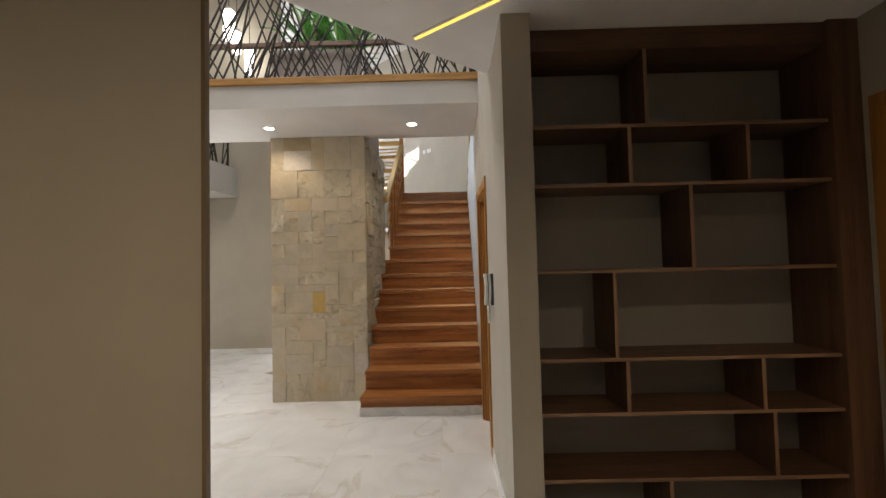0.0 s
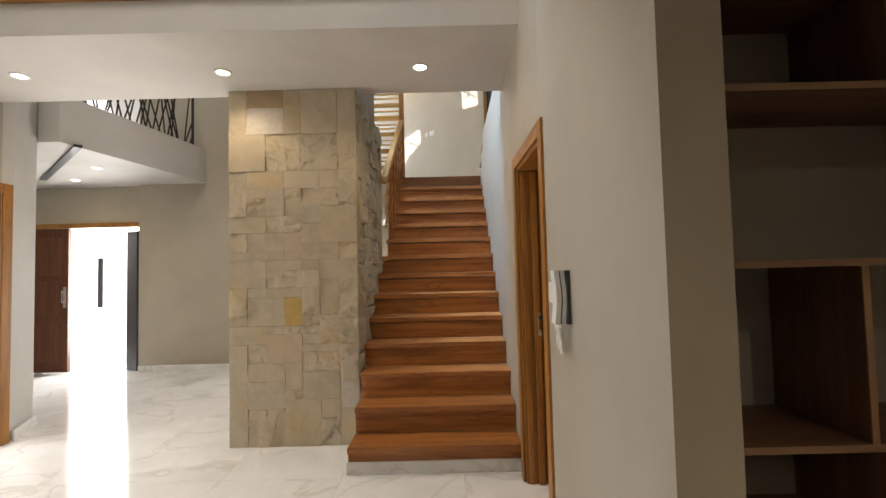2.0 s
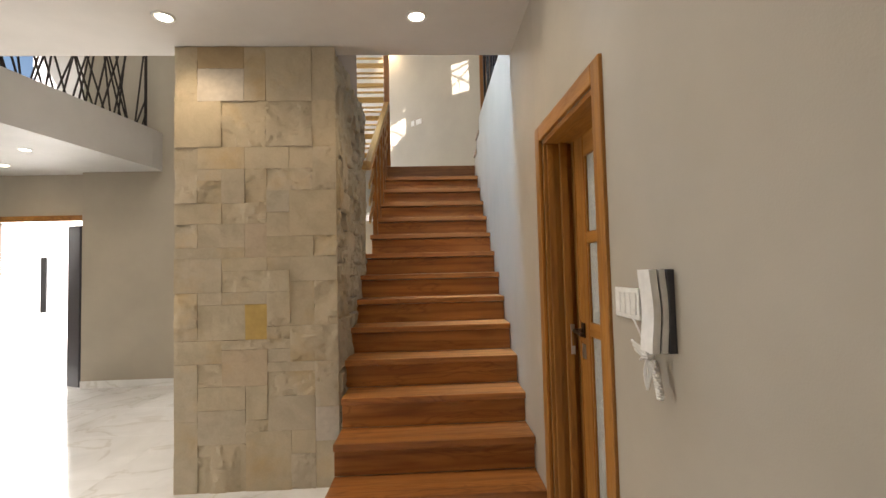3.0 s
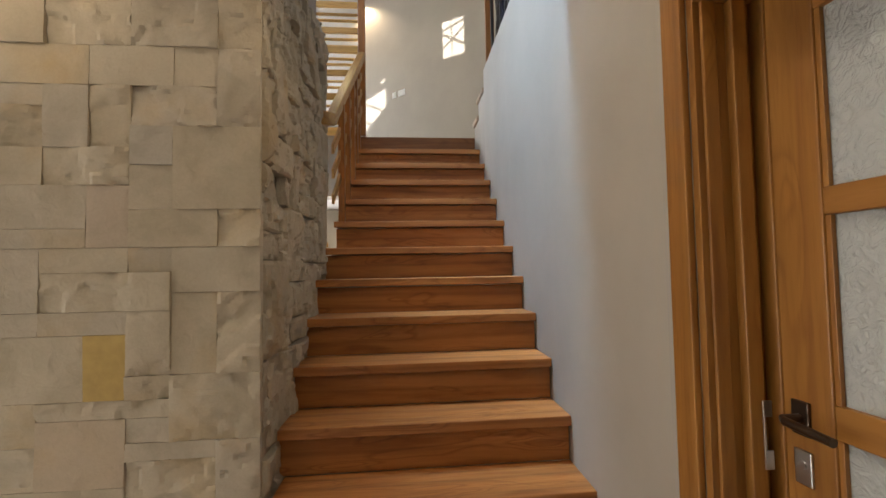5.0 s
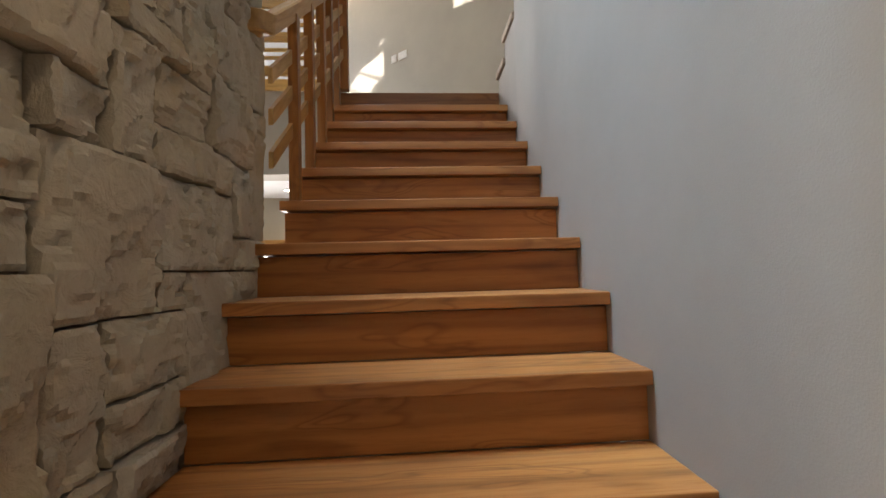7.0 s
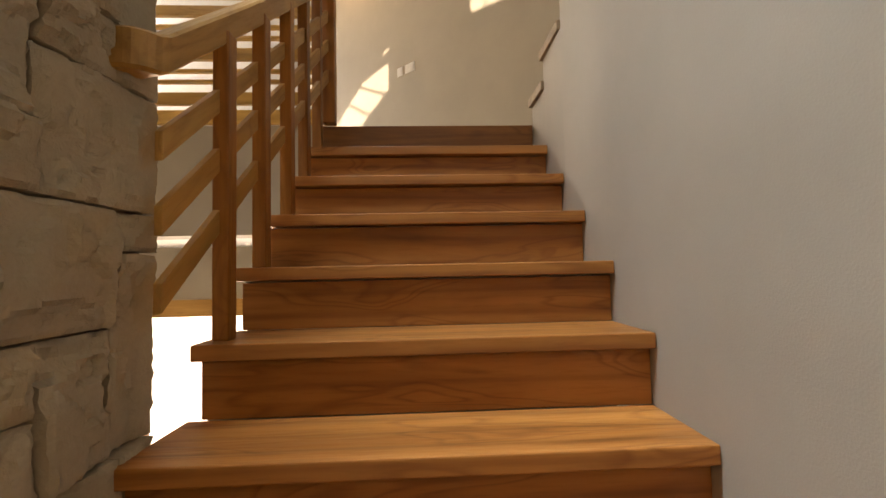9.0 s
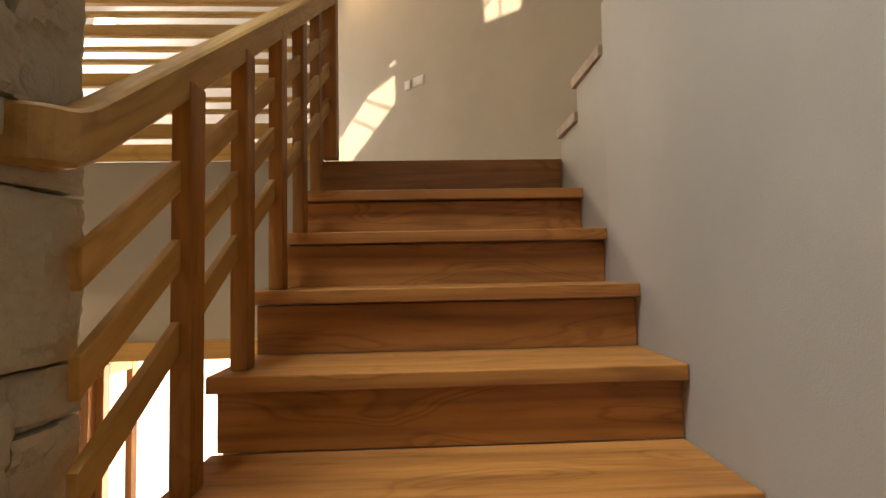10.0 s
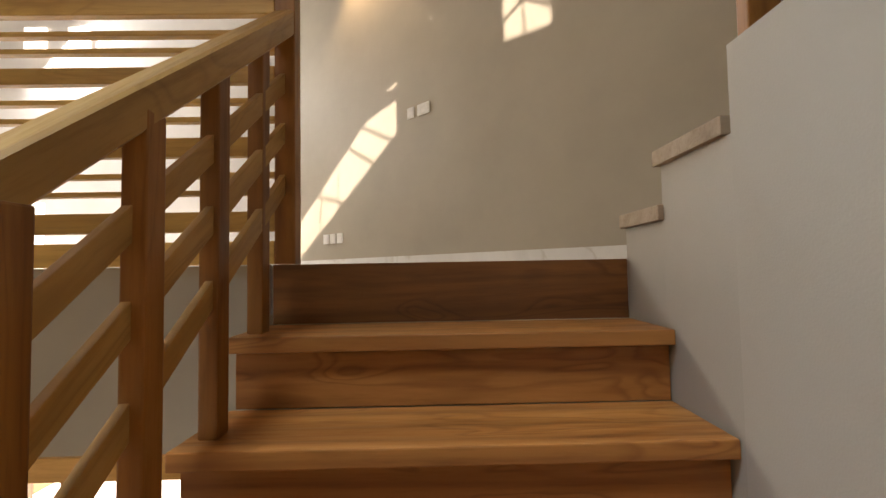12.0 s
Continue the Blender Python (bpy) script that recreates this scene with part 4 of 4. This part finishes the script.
part("cord", bm_rod([(IX - 0.012, 4.96 - 0.11 * i / 12, 1.20 - 0.12 * (i / 12) ** 1.6) for i in range(13)], 0.0028, 6), M_PLASTIC, phone, "thin white cord")
for i, (dy, dx, drop) in enumerate(((0.0, 0.0, 0.085), (0.009, 0.006, 0.075), (-0.008, 0.004, 0.088), (0.003, -0.006, 0.080))):
    part("cord", bm_rod([(IX - 0.026 + dx * math.sin(u * math.pi), 4.835 + dy * math.sin(u * math.pi) + 0.012 * u, 1.105 - drop * u) for u in (n / 10 for n in range(11))], 0.0042, 6), M_PLASTIC, phone, "bunched white cord")
for i in range(3):
    part("cord", bm_rod([(IX - 0.024 - 0.004 * i, 4.835 + 0.075 * math.sin(u * math.pi * 0.5), 1.098 + 0.012 * i + 0.016 * u) for u in (n / 8 for n in range(9))], 0.0042, 6), M_PLASTIC, phone, "bunched white cord")
part("cord_tie", bm_rod([(IX - 0.026 + 0.012 * math.cos(n * 0.7), 4.836 + 0.012 * math.sin(n * 0.7), 1.100 + 0.0006 * n) for n in range(20)], 0.004, 6), M_PLASTIC, phone, "turns of cord round the bunch")


def switch_plate(name, label, origin, along, width, height, gangs):
    """A white plate with rockers on a wall; along is the wall's direction."""
    along = Vector((*along, 0)).normalized()
    out = Vector((along.y, -along.x, 0))
    th = thing(name, origin, label, "switch" if "switch" in name else "socket")
    o = Vector(origin)

    def slab(u0, u1, v0, v1, d0, d1):
        bm = bmesh.new()
        vs = []
        for d in (d0, d1):
            vs.append([bm.verts.new(o + along * u + out * d + Vector((0, 0, v))) for u, v in ((u0, v0), (u1, v0), (u1, v1), (u0, v1))])
        bm.faces.new(vs[0][::-1])
        bm.faces.new(vs[1])
        for q in range(4):
            bm.faces.new((vs[0][q], vs[0][(q + 1) % 4], vs[1][(q + 1) % 4], vs[1][q]))
        bmesh.ops.recalc_face_normals(bm, faces=bm.faces)
        bmesh.ops.bevel(bm, geom=list(bm.edges), offset=0.002, segments=1, affect="EDGES")
        return bm

    part("plate", slab(-width / 2, width / 2, -height / 2, height / 2, 0.001, 0.009), M_PLASTIC, th)
    g = (width - 0.02) / gangs
    for i in range(gangs):
        u = -width / 2 + 0.01 + g * i
        part("rocker", slab(u + 0.002, u + g - 0.002, -height / 2 + 0.012, height / 2 - 0.012, 0.009, 0.013), M_PLASTIC, th)


WALL_WAY = (1, -0.95)
for u, w, g in ((-0.345, 0.075, 1), (-0.245, 0.13, 3)):
    switch_plate("light_switch", "white plastic light switch plate on the landing wall", (u, 10.7 - 0.95 * u - 0.004, 3.80), WALL_WAY, w, 0.085, g)
for u in (-1.20, -1.12, -1.04):
    switch_plate("wall_socket", "white plastic socket plate low on the landing wall", (u, 10.7 - 0.95 * u - 0.004, 2.895), WALL_WAY, 0.09, 0.09, 1)
switch_plate("light_switch", "white plastic light switch plate beside the glazed door", (wall_x(5.0) - 0.001, 4.985, 1.235), (0, -1), 0.15, 0.09, 4)

# ---- skirting ----
structure("baseboard_stair", bm_prism(((wall_x(4.0) - 0.012, 4.0), (wall_x(4.0), 4.0), (wall_x(5.05), 5.055), (wall_x(5.05) - 0.012, 5.055)), 0, 0.09, 0.002), M_MARBLE, "white marble skirting along the stair wall", "baseboard")
structure("baseboard_north", bm_box(-4.42, -2.75, 9.286, 9.30, 0, 0.09, 0.002), M_MARBLE, "white marble skirting beside the entrance", "baseboard")
structure("baseboard_landing", bm_prism(((1.3, 10.7 - 0.95 * 1.3), (-1.60, 12.22), (-1.61, 12.20), (1.29, 10.675 - 0.95 * 1.29)), LANDING, LANDING + 0.085), M_MARBLE, "white marble skirting on the landing", "baseboard")
structure("baseboard_west", bm_prism(((-3.735, 6.79), (-3.94, 7.215), (-3.926, 7.222), (-3.721, 6.797)), 0, 0.09, 0.002), M_MARBLE, "white marble skirting on the splayed wall", "baseboard")
far_window = thing("window_1", (-4.8, 12.98, 5.4), "bright high window in the far upper wall", "window", kind="structure")
for x in (-5.0, -4.47):
    part("pane", bm_box(x - 0.13, x + 0.13, 12.97, 12.995, 5.28, 5.62, 0.004), M_OUT, far_window)

# ---- stones of the pier ----
def pack(cols, rows, rnd, wide, tall):
    """Fills a grid with blocks of one to three cells."""
    used = [[False] * cols for _ in range(rows)]
    out = []
    for r in range(rows):
        for c in range(cols):
            if used[r][c]:
                continue
            w = rnd.choice(wide)
            h = rnd.choice(tall)
            if w == 1 and h == 1 and rnd.random() < 0.6:
                w = 2
            w = min(w, cols - c)
            while any(used[r][c + k] for k in range(w)):
                w -= 1
            h = min(h, rows - r)
            while any(used[r + a][c + b] for a in range(h) for b in range(w)):
                h -= 1
            for a in range(h):
                for b in range(w):
                    used[r + a][c + b] = True
            out.append((c, r, w, h))
    return out


def bm_stone(w, h, proud, relief, rnd, steps, most=7, cleft=False, end=False):
    """One block: a face of w by h in the local xz plane that looks to -y, uneven, with crumbled edges."""
    bm = bmesh.new()
    nx, nz = max(2, min(most, round(w / steps))), max(2, min(most, round(h / steps)))
    tilt_x, tilt_z = rnd.uniform(-1, 1) * relief * 0.6, rnd.uniform(-1, 1) * relief * 0.6
    off = Vector((rnd.uniform(0, 50), rnd.uniform(0, 50), rnd.uniform(0, 50)))
    grid = []
    for j in range(nz + 1):
        row = []
        for i in range(nx + 1):
            u, v = i / nx, j / nz
            d = noise.noise(Vector((u * w * 9, v * h * 9, 0)) + off) * relief + noise.noise(Vector((u * w * 26, v * h * 26, 4)) + off) * relief * 0.45
            d += tilt_x * (u - 0.5) * 2 + tilt_z * (v - 0.5) * 2
            d += relief * 0.8 * (round(noise.noise(Vector((u * w * 6, v * h * 6, 9)) + off) * 2.2) / 2.2)
            if cleft:       # flat beds broken off in ledges, rough where they broke
                p = Vector((u * w, v * h, 0))
                n = noise.noise(p * 5.5 + off) + 0.30 * noise.noise(p * 20 + off)
                low = math.floor(n * 3.2 + 0.5)
                part_way = n * 3.2 + 0.5 - low
                bed = low - 1 + min(1, part_way / 0.12)
                near = 1 - min(1, abs(n * 3.2 + 0.5 - round(n * 3.2 + 0.5)) * 5)
                d = max(-1.5, min(1.5, bed)) * relief * 0.75 + noise.noise(p * 60 + off) * relief * (0.10 + 0.6 * near)
                d += tilt_x * (u - 0.5) * 1.2 + tilt_z * (v - 0.5) * 1.2
            if end:         # dressed flush where the pier stops
                d *= min(1, 0.15 + (1 - u) * 2)
            edge = 1.0 if i in (0, nx) or j in (0, nz) else 0.0
            y = -(proud + d) + edge * relief * (0.35 * rnd.random() if relief < 0.012 else 0.15 + 0.40 * rnd.random())
            row.append(bm.verts.new((u * w, min(y, -0.002), v * h)))
        grid.append(row)
    for j in range(nz):
        for i in range(nx):
            bm.faces.new((grid[j][i], grid[j][i + 1], grid[j + 1][i + 1], grid[j + 1][i])).smooth = True
    rim = [grid[0][i] for i in range(nx + 1)] + [grid[j][nx] for j in range(1, nz + 1)] + [grid[nz][i] for i in range(nx - 1, -1, -1)] + [grid[j][0] for j in range(nz - 1, 0, -1)]
    lip = [bm.verts.new(v.co) for v in rim]
    back = [bm.verts.new((v.co.x, 0.01, v.co.z)) for v in rim]
    for i in range(len(rim)):
        j = (i + 1) % len(rim)
        bm.faces.new((lip[j], lip[i], back[i], back[j]))
    return bm


M_OCHRE = plain("ochre_sandstone", (0.52, 0.36, 0.12), 0.85, 0, 0.4)


def place_stone(bm, matrix, material):
    mesh = bpy.data.meshes.new("stone")
    bm.to_mesh(mesh)
    bm.free()
    mesh.set_sharp_from_angle(angle=radians(20))
    mesh.materials.append(material)
    ob = new("stone", mesh)
    ob.matrix_world = matrix
    ob.parent = pier
    ob.matrix_parent_inverse = Matrix.Translation(-pier.location)
    return ob


rnd = random.Random(12)
# coursing of the sawn face from top to bottom, one letter a stone: W pale, O ochre, G grey, P pinkish, B brown
MASONRY = """
aBBabba
aBBabba
aWWabba
aWWabba
aWWabba
bbccddc
bbccddc
bbccddc
bbccddc
addaaba
addaaba
abGgcca
acGgcca
acGgGbb
bbaaGbb
bbaacbb
accPcbb
accPaac
GGGPaac
aabbcbb
aadddbb
aadddac
bcbbcac
baaOcac
baaOcac
caaObdd
bbcccdd
bbPPadd
acPPbba
acPPcca
abbacca
abbabba
accabbW
bccebbW
bccddaW
baaddac
baaddbc
baaddbc
baaddbc
""".split()
TINTED = {"W": M_PALE, "O": M_OCHRE, "G": M_GREYSTONE, "P": M_PINKSTONE, "B": M_BROWNSTONE}


def coursed(rows):
    """The blocks of a coursing plan, as column, row from below, width, height and letter."""
    seen = set()
    for r, line in enumerate(rows):
        for c, letter in enumerate(line):
            if (r, c) in seen:
                continue
            w = h = 1
            while c + w < len(line) and line[c + w] == letter and (r, c + w) not in seen:
                w += 1
            while r + h < len(rows) and rows[r + h][c:c + w] == letter * w and rows[r + h][c + w:c + w + 1] != letter:
                h += 1
            seen.update((r + a, c + b) for a in range(h) for b in range(w))
            yield c, len(rows) - r - h, w, h, letter


COLS, ROWS = len(MASONRY[0]), len(MASONRY)
cw, ch = (SX1 - SX0) / COLS, 2.816 / ROWS
xs = [0.0] + [cw * (i + rnd.uniform(-0.05, 0.05)) for i in range(1, COLS)] + [cw * COLS]
zs = [0.0] + [ch * (i + rnd.uniform(-0.10, 0.10)) for i in range(1, ROWS)] + [ch * ROWS]
for c, r, w, h, letter in coursed(MASONRY):
    x0, x1, z0, z1 = xs[c], xs[c + w], zs[r], zs[r + h]
    g = 0.0006
    chipped = rnd.random() < 0.45 and letter not in "GO"
    bm = bm_stone(x1 - x0 - 2 * g, z1 - z0 - 2 * g, 0.022 + rnd.uniform(-0.0025, 0.0025), 0.009 if chipped else 0.0032, rnd, 0.014, 24, chipped)
    place_stone(bm, Matrix.Translation((SX0 + x0 + g, SY0, z0 + g)), TINTED.get(letter, M_STONE))
rnd = random.Random(31)
COLS, ROWS = 9, 24
cw, ch = (SY1 + 0.010 - SY0) / COLS, 2.816 / ROWS
xs = [0.0] + [cw * (i + rnd.uniform(-0.2, 0.2)) for i in range(1, COLS)] + [cw * COLS]
zs = [0.0] + [ch * (i + rnd.uniform(-0.2, 0.2)) for i in range(1, ROWS)] + [ch * ROWS]
turn = Matrix.Rotation(radians(90) - math.atan(SKEW), 4, "Z")
for c, r, w, h in pack(COLS, ROWS, rnd, (1, 1, 1, 2, 2), (1, 1, 2, 2, 3)):
    x0, x1, z0, z1 = xs[c], xs[c + w], zs[r], zs[r + h]
    g = 0.003
    bm = bm_stone(x1 - x0 - 2 * g, z1 - z0 - 2 * g, 0.036 if c + w == COLS else 0.038 + rnd.uniform(-0.012, 0.010), 0.017, rnd, 0.010, 24, True, c + w == COLS)
    place_stone(bm, Matrix.Translation((SX1 - 0.030 + SKEW * x0, SY0 - 0.008 + x0 + g, z0 + g)) @ turn, M_SPLIT)

# ---- floor tiles ----
marble_floor = thing("floor", (-2.0, 5.0, 0), "polished white marble tile floor with soft grey veins", "floor", kind="structure")
tile_mesh = {}


def tile(x0, x1, y0, y1):
    key = (round(x1 - x0, 3), round(y1 - y0, 3))
    if key not in tile_mesh:
        bm = bm_box(-key[0] / 2 + 0.0008, key[0] / 2 - 0.0008, -key[1] / 2 + 0.0008, key[1] / 2 - 0.0008, -0.02, 0.0)
        mesh = bpy.data.meshes.new("tile")
        bm.to_mesh(mesh)
        bm.free()
        mesh.materials.append(M_MARBLE)
        tile_mesh[key] = mesh
    ob = new("tile", tile_mesh[key])
    ob.parent = marble_floor
    ob.location = Vector(((x0 + x1) / 2, (y0 + y1) / 2, 0)) - marble_floor.location


TILE = 0.8
for i in range(13):
    for j in range(17):
        tile(-8.0 + i * TILE, -8.0 + (i + 1) * TILE, -1.2 + j * TILE, -1.2 + (j + 1) * TILE)
